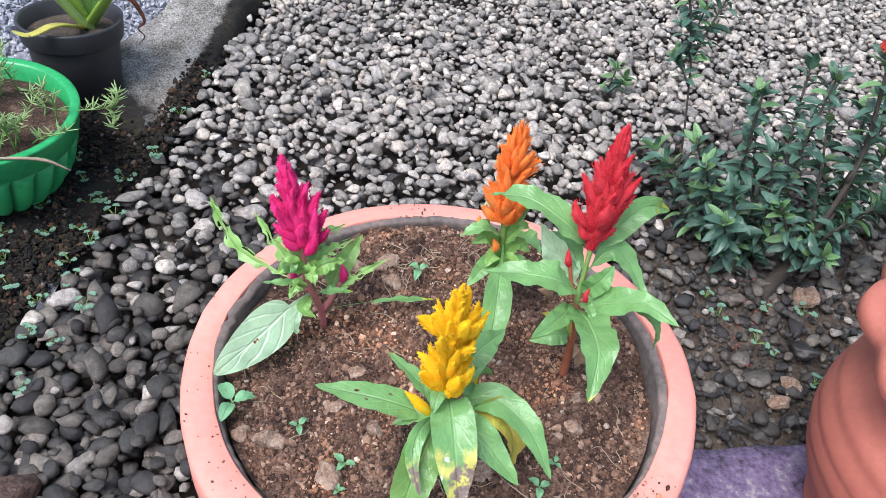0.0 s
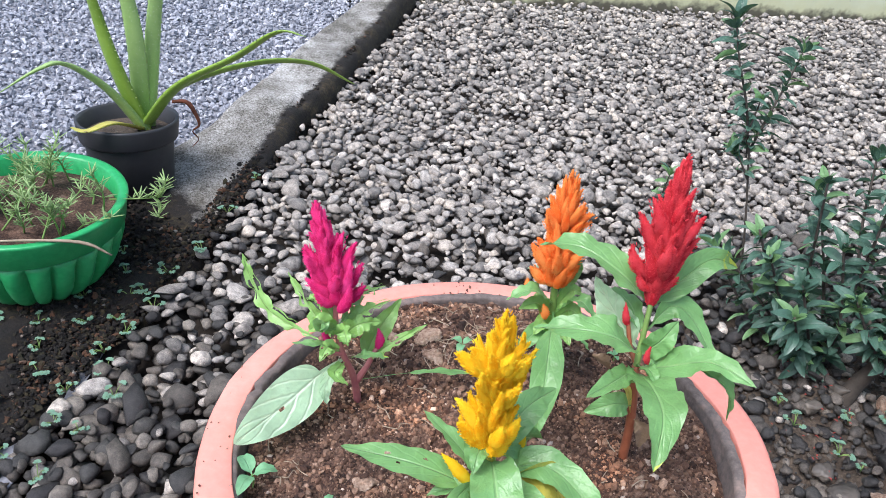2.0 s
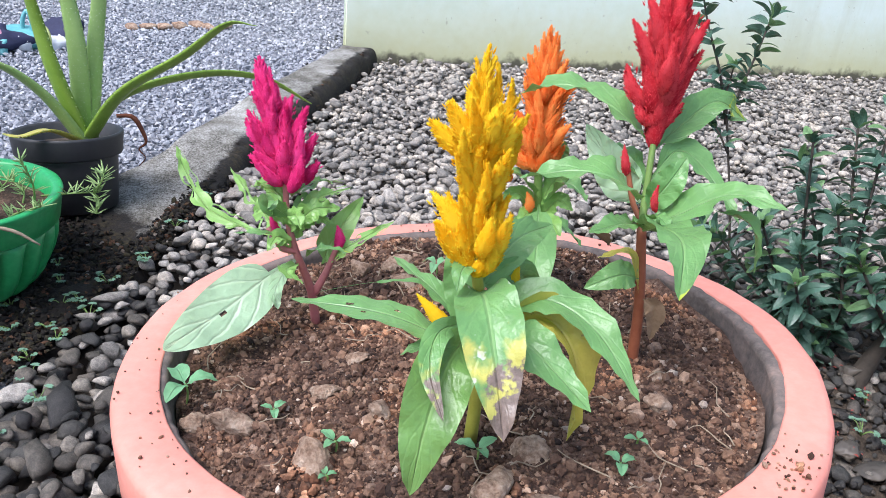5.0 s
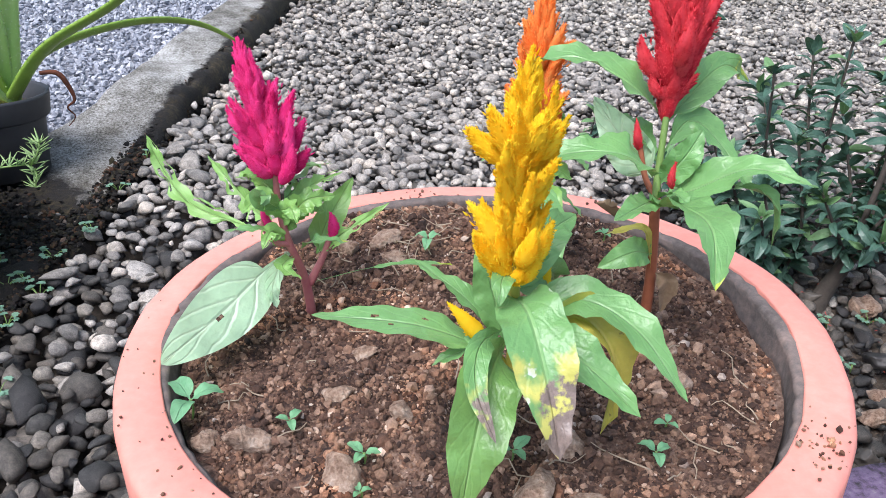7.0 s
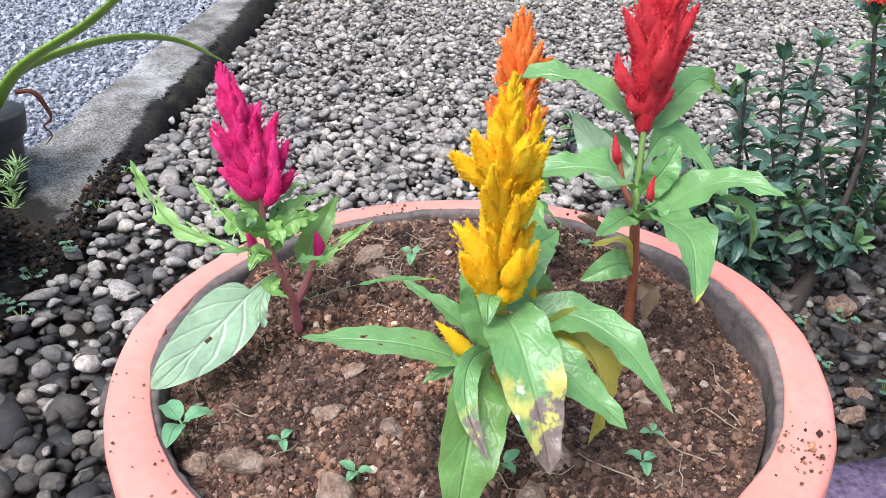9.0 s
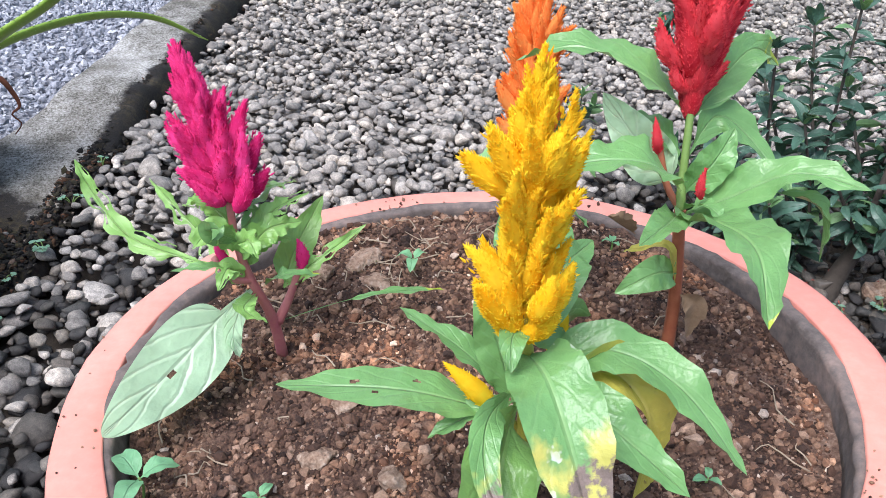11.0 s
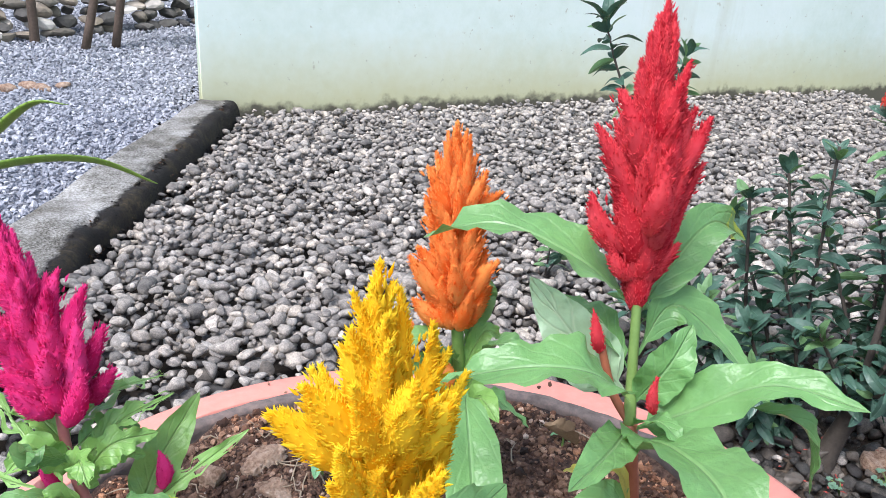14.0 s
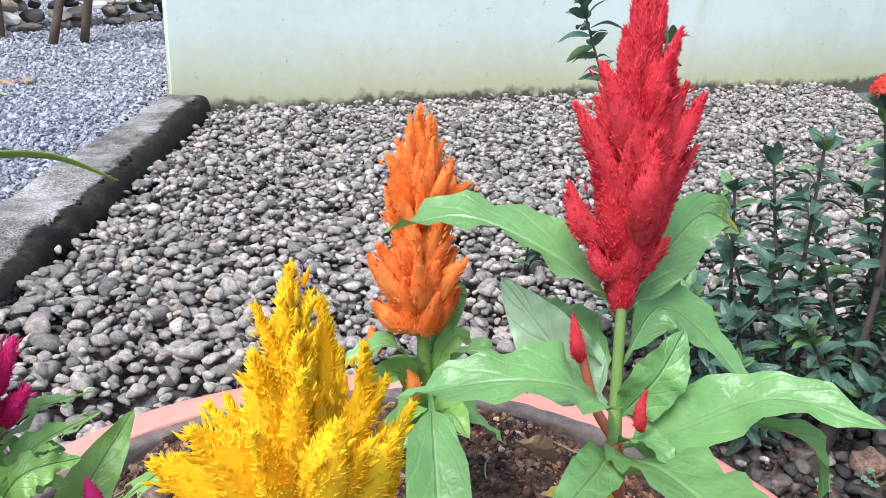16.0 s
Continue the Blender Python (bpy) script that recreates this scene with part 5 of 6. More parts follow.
    aloe_leaf([(-0.4985, 0.5316, 0.0767), (-0.5163, 0.5053, 0.1783), (-0.5238, 0.4865, 0.26), (-0.5248, 0.4339, 0.4123)], 0.038, M_ALOE)
    aloe_leaf([(-0.5041, 0.541, 0.0767), (-0.4966, 0.5307, 0.1886), (-0.5032, 0.526, 0.2798), (-0.5003, 0.4874, 0.3879)], 0.036, M_ALOE_LIGHT, "pale grey-green upright leaf")
    aloe_leaf([(-0.4966, 0.541, 0.0767), (-0.4825, 0.5504, 0.198), (-0.4674, 0.5551, 0.2995), (-0.4345, 0.5138, 0.4095)], 0.032, M_ALOE_LIGHT, "pale grey-green upright leaf")
    aloe_leaf([(-0.4985, 0.5316, 0.0767), (-0.5248, 0.4978, 0.1435), (-0.5558, 0.4649, 0.1839), (-0.5802, 0.4442, 0.1811), (-0.6348, 0.4329, 0.1425)], 0.036, M_ALOE_LIGHT, "pale leaf arching over")
    aloe_leaf([(-0.4985, 0.5316, 0.0767), (-0.5079, 0.4705, 0.1106), (-0.5276, 0.4404, 0.1096), (-0.5502, 0.4433, 0.1096)], 0.022, M_LEAF_YEL, "withered yellow leaf lying on the pot's rim")
    put("dead_leaf", tube_mesh("dead_leaf", [Vector(p) - o for p in [(-0.4693, 0.5626, 0.1068), (-0.4515, 0.5711, 0.1049), (-0.4421, 0.5777, 0.0833), (-0.4392, 0.5777, 0.0692), (-0.4468, 0.572, 0.0617), (-0.4392, 0.573, 0.0504), (-0.4468, 0.5683, 0.0391)]], [0.0026, 0.0034, 0.0024, 0.0013, 0.0009, 0.0006], M_DEAD, 22, 6), plant, "curled dead brown leaf hanging over the rim")


make_aloe()


def sprig(parent, base, tip, rng, leaf_me, name="stem"):
    """A fleshy stem with needle leaves in a tuft along its upper part."""
    mid = (Vector(base) + Vector(tip)) / 2 + Vector((rng.normal(0, 0.006), rng.normal(0, 0.006), 0.004))
    stem = put(name, tube_mesh(name, [base, mid, tip], [0.0013, 0.0011, 0.0008], M_STEM_G, 7, 5), parent)
    pts = smooth_path([base, mid, tip], 9)
    vs, fs, uvs, n = [], [], [], 0
    lv, lf, luv = leaf_me
    for i, q in enumerate(pts[3:]):
        for k in range(4 if i < 5 else 8):
            a, t = rng.uniform(0, 6.283), rng.uniform(0.15, 0.95)
            s = rng.uniform(0.75, 1.2)
            m = Matrix.Translation(q) @ Euler((0, -t, a)).to_matrix().to_4x4() @ Matrix.Scale(s, 4)
            vs.append(np.array([(m @ Vector(p))[:] for p in lv]))
            fs.append(lf + n)
            uvs.append(luv)
            n += len(lv)
    put("leaf_tuft", raw_mesh("leaf_tuft", np.concatenate(vs), np.concatenate(fs), M_NEEDLE, True, np.concatenate(uvs)), stem)


def needle():
    v, f, uv = [], [], []
    for i, (x, w) in enumerate([(0, 0.0004), (0.006, 0.0010), (0.012, 0.0008), (0.016, 0.0001)]):
        z = 0.12 * x
        v += [(x, -w, z), (x, 0, z + w * 0.8), (x, w, z), (x, 0, z - w * 0.6)]
        uv += [(i / 3, 0.2), (i / 3, 0.3), (i / 3, 0.4), (i / 3, 0.3)]
    for i in range(3):
        for j in range(4):
            k = (j + 1) % 4
            f.append((i * 4 + j, i * 4 + k, i * 4 + 4 + k, i * 4 + 4 + j))
    return v, np.array(f), np.array(uv)


def make_green():
    cx, cy, z0 = -0.534, 0.308, -0.021
    small = Matrix.Diagonal((0.92, 0.92, 0.866, 1))
    pot = thing("planter", "round green plastic planter with scalloped sides", "planter", m=pose(cx, cy, z0) @ small)

    def scallop(a, r, z):
        k = abs(math.sin(11 * a))
        t = min(max((0.088 - z) / 0.012, 0.0), 1.0) * min(max(z / 0.012, 0.0), 1.0)
        return r - 0.016 * (1 - k ** 0.42) * t, z
    prof = [(0.0, 0.0), (0.05, 0.0), (0.060, 0.002), (0.072, 0.008), (0.083, 0.018), (0.094, 0.034), (0.102, 0.052), (0.107, 0.070), (0.1085, 0.082), (0.107, 0.091), (0.1, 0.092), (0.085, 0.05), (0.0, 0.02)]
    v, f = lathe(prof, 176, scallop)
    put("bowl", raw_mesh("bowl", v, f, M_GREEN), pot, "scalloped green bowl")
    v, f = lathe([(0.1005, 0.0925), (0.109, 0.091), (0.111, 0.093), (0.1155, 0.122), (0.117, 0.126), (0.1165, 0.1285), (0.114, 0.129), (0.108, 0.1285), (0.1045, 0.126), (0.1005, 0.0925)], 96)
    put("rim", raw_mesh("rim", v, f, M_GREEN), pot, "smooth flared green rim")
    sv, sf = lathe([(0.0, 0.112), (0.03, 0.113), (0.06, 0.111), (0.09, 0.107), (0.1, 0.105)], 48)
    for p in sv:
        p[2] += 0.004 * noise.noise(Vector((p[0] * 40, p[1] * 40, 0)))
    soil = put("soil", raw_mesh("soil", sv, sf, M_SOIL), m=pose(cx, cy, z0) @ small)
    tagged(soil, "brown soil in the green planter", "soil", kind="stuff")
    plant = thing("moss_rose_plant", "straggly moss rose with thin needle leaves in the planter", "plant", m=pose(cx, cy, z0 + 0.095) @ small)
    rng = np.random.default_rng(3)
    nd = needle()
    for k in range(42):
        r, a = 0.09 * math.sqrt(rng.uniform()), rng.uniform(0, 6.283)
        x, y = r * math.cos(a), r * math.sin(a)
        ln = rng.uniform(0.02, 0.07)
        sprig(plant, (x, y, -0.004), (x + rng.normal(0, 0.018), y + rng.normal(0, 0.018), ln), rng, nd)
    sprig(plant, (0.09, 0.03, 0.012), (0.150, 0.045, 0.018), rng, nd)
    sprig(plant, (0.145, 0.043, 0.016), (0.160, 0.04, 0.045), rng, nd)
    sprig(plant, (0.145, 0.043, 0.016), (0.152, 0.03, -0.004), rng, nd)
    put("dry_twig", tube_mesh("dry_twig", [(0.02, -0.10, 0.02), (0.07, -0.088, 0.023), (0.11, -0.072, 0.016), (0.135, -0.062, -0.004)], [0.0013, 0.0017, 0.0022, 0.001], M_DRY, 14, 6), plant, "dry grey twig hanging over the rim")


make_green()


# ---- bush, sapling, weeds ----
def shrub_leaf(name, material, length, width, droop):
    rng = np.random.default_rng(int(length * 1e5))
    return blade(name, [(0, 0, 0), (length * 0.5, 0, length * 0.10), (length, 0, -length * droop)], width, material, rng, stalk=0.08, fold=0.3, wave=0.02, along=9, across=5, blunt=0.62)


SHRUB_LEAVES = [shrub_leaf("leaf", M_BUSH, 0.042, 0.0138, 0.05), shrub_leaf("leaf", M_BUSH, 0.035, 0.0130, 0.18), shrub_leaf("leaf", M_BUSH, 0.045, 0.0142, 0.1), shrub_leaf("leaf", M_BUSH_Y, 0.038, 0.0125, 0.0)]


def shoot(plant, pts, r0, rng, first, step, tuft=True, scale=1.0, young=0.15):
    o = plant.matrix_basis.translation
    loc = [Vector(p) - o for p in pts]
    st = put("branch", tube_mesh("branch", loc, [r0, r0 * 0.75, r0 * 0.5], M_BARK, 14, 6), plant)
    path = smooth_path(loc, 60)
    length = sum((path[i + 1] - path[i]).length for i in range(59))
    s, k = first * length, 0
    while s <= length:
        i = min(int(s / length * 59), 58)
        q = path[i]
        d = (path[i + 1] - path[i]).normalized()
        top = s > length - step * 1.3
        n = 7 if (top and tuft) else (3 if tuft else 2)
        for j in range(n):
            a = k * 1.571 + j * 6.283 / n + rng.normal(0, 0.25)
            el = rng.uniform(-0.25, 0.6) if not top else rng.uniform(0.45, 1.1)
            kind = 3 if (rng.uniform() < young or (top and rng.uniform() < 0.35)) else int(rng.integers(0, 3))
            rot = d.to_track_quat("Z", "Y").to_matrix().to_4x4() @ Euler((rng.normal(0, 0.5), -el, a), "XYZ").to_matrix().to_4x4()
            m = Matrix.Translation(q) @ rot @ Matrix.Scale(scale * rng.uniform(0.42, 0.82), 4)
            put("leaf", SHRUB_LEAVES[kind], st, m=m)
        s += step * rng.uniform(0.8, 1.2)
        k += 1
    return st


def make_bush():
    rng = np.random.default_rng(11)
    base = (0.4341, 0.3388, -0.0399)
    bush = thing("ixora_bush", "low ixora bush with dark glossy lance-shaped leaves", "bush", m=Matrix.Translation(base))
    put("trunk", tube_mesh("trunk", [(-0.01, -0.005, 0), (0.0, 0.0, 0.03), (0.02, 0.005, 0.075)], [0.013, 0.010, 0.008], M_BARK, 10, 8), bush)
    tops = [(0.3381, 0.405, 0.2156), (0.4003, 0.3858, 0.2608), (0.4165, 0.4882, 0.2181), (0.3823, 0.3227, 0.1137), (0.2907, 0.3577, 0.1336), (0.2806, 0.3862, 0.1472), (0.4629, 0.4099, 0.2112), (0.5204, 0.4417, 0.2228), (0.5799, 0.4846, 0.2152), (0.4938, 0.3245, 0.1467), (0.5594, 0.3648, 0.1694), (0.3226, 0.3124, 0.0875), (0.4411, 0.2872, 0.0781), (0.3712, 0.3795, 0.1508), (0.6413, 0.4466, 0.1402), (0.4676, 0.5022, 0.1723), (0.3619, 0.468, 0.1686), (0.262, 0.405, 0.098), (0.258, 0.448, 0.085), (0.335, 0.352, 0.105)]
    for i, t in enumerate(tops):
        st = (0.3957, 0.3815, -0.0323) if t[0] < 0.41 and i not in (3, 12) else (0.4458, 0.3395, 0.0291)
        mid = ((st[0] * 0.5 + t[0] * 0.5) + rng.normal(0, 0.012), (st[1] + t[1]) * 0.5 + rng.normal(0, 0.012), st[2] * 0.6 + t[2] * 0.4)
        shoot(bush, [st, mid, t], 0.0026, rng, 0.15, 0.0112)
    # flower heads
    for c, rad in [((0.4370, 0.3740, 0.3010), 0.015), ((0.4640, 0.3930, 0.3050), 0.018)]:
        vs, fs, n = [], [], 0
        for k in range(60):
            d = Vector(rng.normal(size=3))
            d.z = abs(d.z) + 0.1
            d.normalize()
            q = Vector(c) - Vector(base) + d * rad * rng.uniform(0.75, 1.0)
            m = Matrix.Translation(q) @ d.to_track_quat("Z", "Y").to_matrix().to_4x4() @ Matrix.Rotation(rng.uniform(0, 6.3), 4, "Z")
            for j in range(4):
                a = j * 1.5708
                pv = [(0, 0, 0), (math.cos(a - 0.45) * 0.0035, math.sin(a - 0.45) * 0.0035, 0.0008), (math.cos(a) * 0.0065, math.sin(a) * 0.0065, 0.0), (math.cos(a + 0.45) * 0.0035, math.sin(a + 0.45) * 0.0035, 0.0008)]
                vs += [(m @ Vector(p))[:] for p in pv]
                fs.append((n, n + 1, n + 2, n + 3))
                n += 4
        put("flower_head", raw_mesh("flower_head", vs, fs, M_FLOWER), bush, "round head of small coral-red flowers")
    shoot(bush, [(0.4458, 0.3395, 0.0291), (0.4620, 0.3600, 0.1600), (0.4370, 0.3740, 0.2920)], 0.0038, rng, 0.5, 0.014)
    shoot(bush, [(0.4590, 0.3560, 0.1400), (0.4680, 0.3800, 0.2300), (0.4640, 0.3930, 0.2930)], 0.0032, rng, 0.4, 0.014)


make_bush()


def make_sapling():
    rng = np.random.default_rng(5)
    base = (0.3201, 0.4644, -0.0262)
    sap = thing("sapling", "slender young shrub forked into two leafy shoots", "sapling", m=Matrix.Translation(base))
    o = Vector(base)
    put("stem", tube_mesh("stem", [(0, 0, 0), Vector((0.2928, 0.4613, 0.0996)) - o, Vector((0.2601, 0.4629, 0.2244)) - o], [0.0016, 0.0014, 0.0012], M_BARK, 12, 7), sap, "thin dark stem")
    shoot(sap, [(0.2650, 0.4639, 0.2014), (0.2487, 0.4707, 0.2543), (0.2269, 0.4808, 0.3037), (0.2130, 0.4910, 0.3450)], 0.0017, rng, 0.04, 0.0105, True, 0.95)
    shoot(sap, [(0.2650, 0.4639, 0.2014), (0.2770, 0.4772, 0.2427), (0.2912, 0.4938, 0.2847), (0.3010, 0.5069, 0.3210)], 0.0017, rng, 0.04, 0.0088, True, 0.9)
    shoot(sap, [(0.2560, 0.4661, 0.2134), (0.2609, 0.4718, 0.2453), (0.2633, 0.4760, 0.2681)], 0.0014, rng, 0.1, 0.010, True, 0.8)
    shoot(sap, [(0.2739, 0.4609, 0.1700), (0.2594, 0.4612, 0.1916), (0.2483, 0.4632, 0.2044)], 0.0014, rng, 0.2, 0.012, True, 0.8)


make_sapling()


def weed(x, y, z, size, turn):
    """A rosette of small lobed leaves."""
    rng = np.random.default_rng(int(abs(x * 991 + y * 577) * 1000))
    p = thing("weed", "small bluish-green weed growing between stones", "weed", "weeds", m=pose(x, y, z, 0, 0, turn))
    for k in range(int(rng.integers(4, 7))):
        a, r = rng.uniform(0, 6.283), size * rng.uniform(0.7, 1.5)
        e = Vector((math.cos(a) * r, math.sin(a) * r, size * rng.uniform(0.4, 0.9)))
        st = put("stem", tube_mesh("stem", [(0, 0, -0.004), e * 0.5 + Vector((0, 0, 0.002)), e], [0.0005, 0.0004], M_STEM_G, 4, 4), p)
        for j in range(5):
            b = a + (j - 2) * 0.8
            q = [e, e + Vector((math.cos(b), math.sin(b), 0.25)) * size * 0.25, e + Vector((math.cos(b), math.sin(b), 0.1)) * size * 0.5]
            put("leaf", blade("leaf", q, size * 0.32, M_WEED, rng, stalk=0.12, blunt=0.55, along=6, across=3), st)


def kerb_top(x, y):
    d = kerb_in(y) - x
    near = min(max((0.42 - y) / 0.18, 0.0), 1.0)
    lip = 0.012 + 0.075 * near
    k = min(max(1 - (d + 0.012) / (lip + 0.012), 0.0), 1.0)
    low = ground_z(y) - 0.03
    return max(ground_z(y) + 0.002, low + (kerb_level(y) - low) * (1 - k * k) ** 0.4)


for wx, wy, ws in [(-0.3953, 0.348, 0.011), (-0.3883, 0.2878, 0.012), (-0.4101, 0.3094, 0.011), (-0.4042, 0.248, 0.010), (-0.4152, 0.2158, 0.010), (-0.4003, 0.1916, 0.012), (-0.3759, 0.1562, 0.012), (-0.4262, 0.1532, 0.009), (-0.4149, 0.108, 0.010), (-0.3884, 0.1049, 0.009), (-0.37, 0.3941, 0.012), (-0.3647, 0.4736, 0.010), (-0.4449, 0.0606, 0.010), (-0.3963, 0.0448, 0.010), (-0.3558, 0.5641, 0.008), (-0.4205, 0.2626, 0.008)]:
    weed(wx, wy, kerb_top(wx, wy) + 0.004, ws * 0.8, 0)
for k in range(18):
    wy = 0.08 + 0.017 * k
    wx = kerb_in(wy) - 0.02 - 0.11 * ((k * 0.618) % 1.0)
    weed(wx, wy, kerb_top(wx, wy) + 0.004, 0.006 + 0.003 * ((k * 0.37) % 1.0), 40 * k)
for wx, wy, ws in [(0.354, 0.2755, 0.011), (0.4179, 0.2901, 0.009), (0.467, 0.298, 0.012), (0.3965, 0.2433, 0.010), (0.4157, 0.2268, 0.007), (0.4587, 0.1962, 0.010), (0.3405, 0.3019, 0.008)]:
    weed(wx, wy, ground_z(wy) + 0.004, ws * 0.9, 0)


def make_tuft():
    rng = np.random.default_rng(17)
    base = (0.236, 0.690, 0.002)
    tuft = thing("shrub_seedling", "young shrub seedling with a tuft of pale green leaves among pebbles", "seedling", m=Matrix.Translation(base))
    shoot(tuft, [base, (0.238, 0.692, 0.028), (0.241, 0.695, 0.050)], 0.0014, rng, 0.25, 0.010, True, 0.95, 0.6)
    shoot(tuft, [base, (0.250, 0.700, 0.016), (0.262, 0.706, 0.028)], 0.0012, rng, 0.4, 0.010, True, 0.8, 0.6)


make_tuft()

# larger stones lying on the bare earth by the bush
for sx, sy, sa, sb in [(0.3934, 0.197, 0.0196, 0.0136), (0.4321, 0.1916, 0.0151, 0.0128), (0.3795, 0.3042, 0.0151, 0.0109), (0.4656, 0.3225, 0.0129, 0.0146), (0.4831, 0.326, 0.0155, 0.0224), (0.4097, 0.1633, 0.0176, 0.0103), (0.3736, 0.2151, 0.0115, 0.0115), (0.454, 0.2442, 0.0175, 0.0135),
                       (0.5144, 0.2778, 0.0115, 0.0082), (0.3511, 0.1221, 0.0169, 0.0085), (0.3743, 0.1077, 0.0140, 0.0098), (0.5144, 0.3526, 0.0177, 0.0124), (0.5664, 0.3795, 0.0200, 0.0127), (0.4175, 0.3361, 0.0138, 0.0078), (0.4097, 0.1355, 0.0108, 0.0100)]:
    shade = [(M_STONE, "rough buff-brown stone lying on bare earth"), (M_SHADED_OB, "dark grey stone lying on bare earth")][0 if RNG.uniform() < 0.2 else 1]
    place_stone("stone", sx, sy, (sa, sb * 1.2, 0.010), RNG.uniform(-30, 30), shade[1], shade[0], z=ground_z(sy) + 0.003, group="stones on the earth", scale=0.9)

M_PETAL = surface("faded_red_petal", [(0.3, (0.20, 0.03, 0.025)), (0.7, (0.42, 0.07, 0.05))], 60, 300, 0.8)
# fallen red petals by the bush
pv, pf = [], []
for k in range(42):
    cx, cy = [(0.4174, 0.262), (0.3635, 0.2339), (0.3943, 0.3322), (0.4425, 0.2858)][k % 4]
    x, y, a, s = cx + RNG.normal(0, 0.022), cy + RNG.normal(0, 0.018), RNG.uniform(0, 6.3), RNG.uniform(0.0012, 0.003)
    z = ground_z(y) + 0.009 + RNG.uniform(0, 0.006)
    b = len(pv)
    c, d = math.cos(a) * s, math.sin(a) * s
    pv += [(x - c, y - d, z), (x + d * 0.4, y - c * 0.4, z + s * 0.3), (x + c, y + d, z + s * 0.1), (x - d * 0.4, y + c * 0.4, z + s * 0.4)]
    pf.append((b, b + 1, b + 2, b + 3))
tagged(put("fallen_petals", raw_mesh("fallen_petals", pv, pf, M_PETAL)), "scattered fallen red petals on the ground", "petals", kind="stuff")


# ---- far side of the yard ----
def far_stone(x, y, z, size, turn, label="rough grey-brown stone of the yard's border", group="border stones", mat=M_FARSTONE):
    v, f = lumpy(RNG, 2, 0.16, 12)
    me = raw_mesh("border_stone", v * np.array(size), f, mat, mat is M_STONE)
    return tagged(put("border_stone", me, m=pose(x, y, z, RNG.uniform(-10, 10), RNG.uniform(-10, 10), turn)), label, "stone", group)


def border_line(t):
    return -1.89 + 1.47 * t, 1.37 + 1.88 * t


for row in range(7):
    t = 0.0
    while t < 1.0:
        w = RNG.uniform(0.024, 0.056)
        x, y = border_line(t)
        far_stone(x + RNG.normal(0, 0.012) - 0.015 * row, y + RNG.normal(0, 0.012) + 0.015 * row, 0.012 + 0.030 * row, (w, RNG.uniform(0.030, 0.046), RNG.uniform(0.016, 0.026)), 52 + RNG.normal(0, 8))
        t += w * 1.7 / 2.39
for k in range(7):
    far_stone(-0.905 + k * 0.033, 1.639 + k * 0.020 + RNG.normal(0, 0.012), 0.005, (RNG.uniform(0.020, 0.036), 0.018, RNG.uniform(0.009, 0.015)), RNG.uniform(-20, 20), "flat buff stone in a row on the yard", "row of flat stones", M_STONE)


def make_post():
    post = thing("wooden_post", "short dark wooden post by the border stones", "post", m=pose(-0.993, 2.411, 0) @ Matrix.Scale(0.83, 4))
    put("shaft", tube_mesh("shaft", [(0, 0, -0.02), (0.004, 0, 0.12), (0.0, 0.004, 0.3)], [0.018, 0.017, 0.015], M_WOOD, 8, 9), post)


make_post()


def make_legs():
    bench = thing("garden_bench", "weathered wooden bench with splayed legs", "bench", m=pose(-0.797, 2.349, 0) @ Matrix.Scale(0.845, 4))
    for x0, x1 in [(-0.03, 0.06), (0.06, 0.15)]:
        put("leg", tube_mesh("leg", [(x0, x0 * 0.6, -0.01), ((x0 + x1) / 2, 0.02, 0.2), (x1, 0.03, 0.42)], [0.016, 0.015, 0.014], M_WOOD, 6, 8), bench)
    for x0, x1 in [(0.62, 0.55), (0.71, 0.64)]:
        put("leg", tube_mesh("leg", [(x0, 0.4, -0.01), ((x0 + x1) / 2, 0.38, 0.2), (x1, 0.36, 0.42)], [0.016, 0.015, 0.014], M_WOOD, 6, 8), bench)
    bm = bmesh.new()
    bmesh.ops.create_cube(bm, size=1, matrix=Matrix.Translation((0.36, 0.2, 0.435)) @ Matrix.Rotation(0.5, 4, "Z") @ Matrix.Diagonal((0.75, 0.22, 0.03, 1)))
    bmesh.ops.bevel(bm, geom=list(bm.edges), offset=0.006, segments=2, affect="EDGES")
    part("seat", bm, M_WOOD, bench)


make_legs()


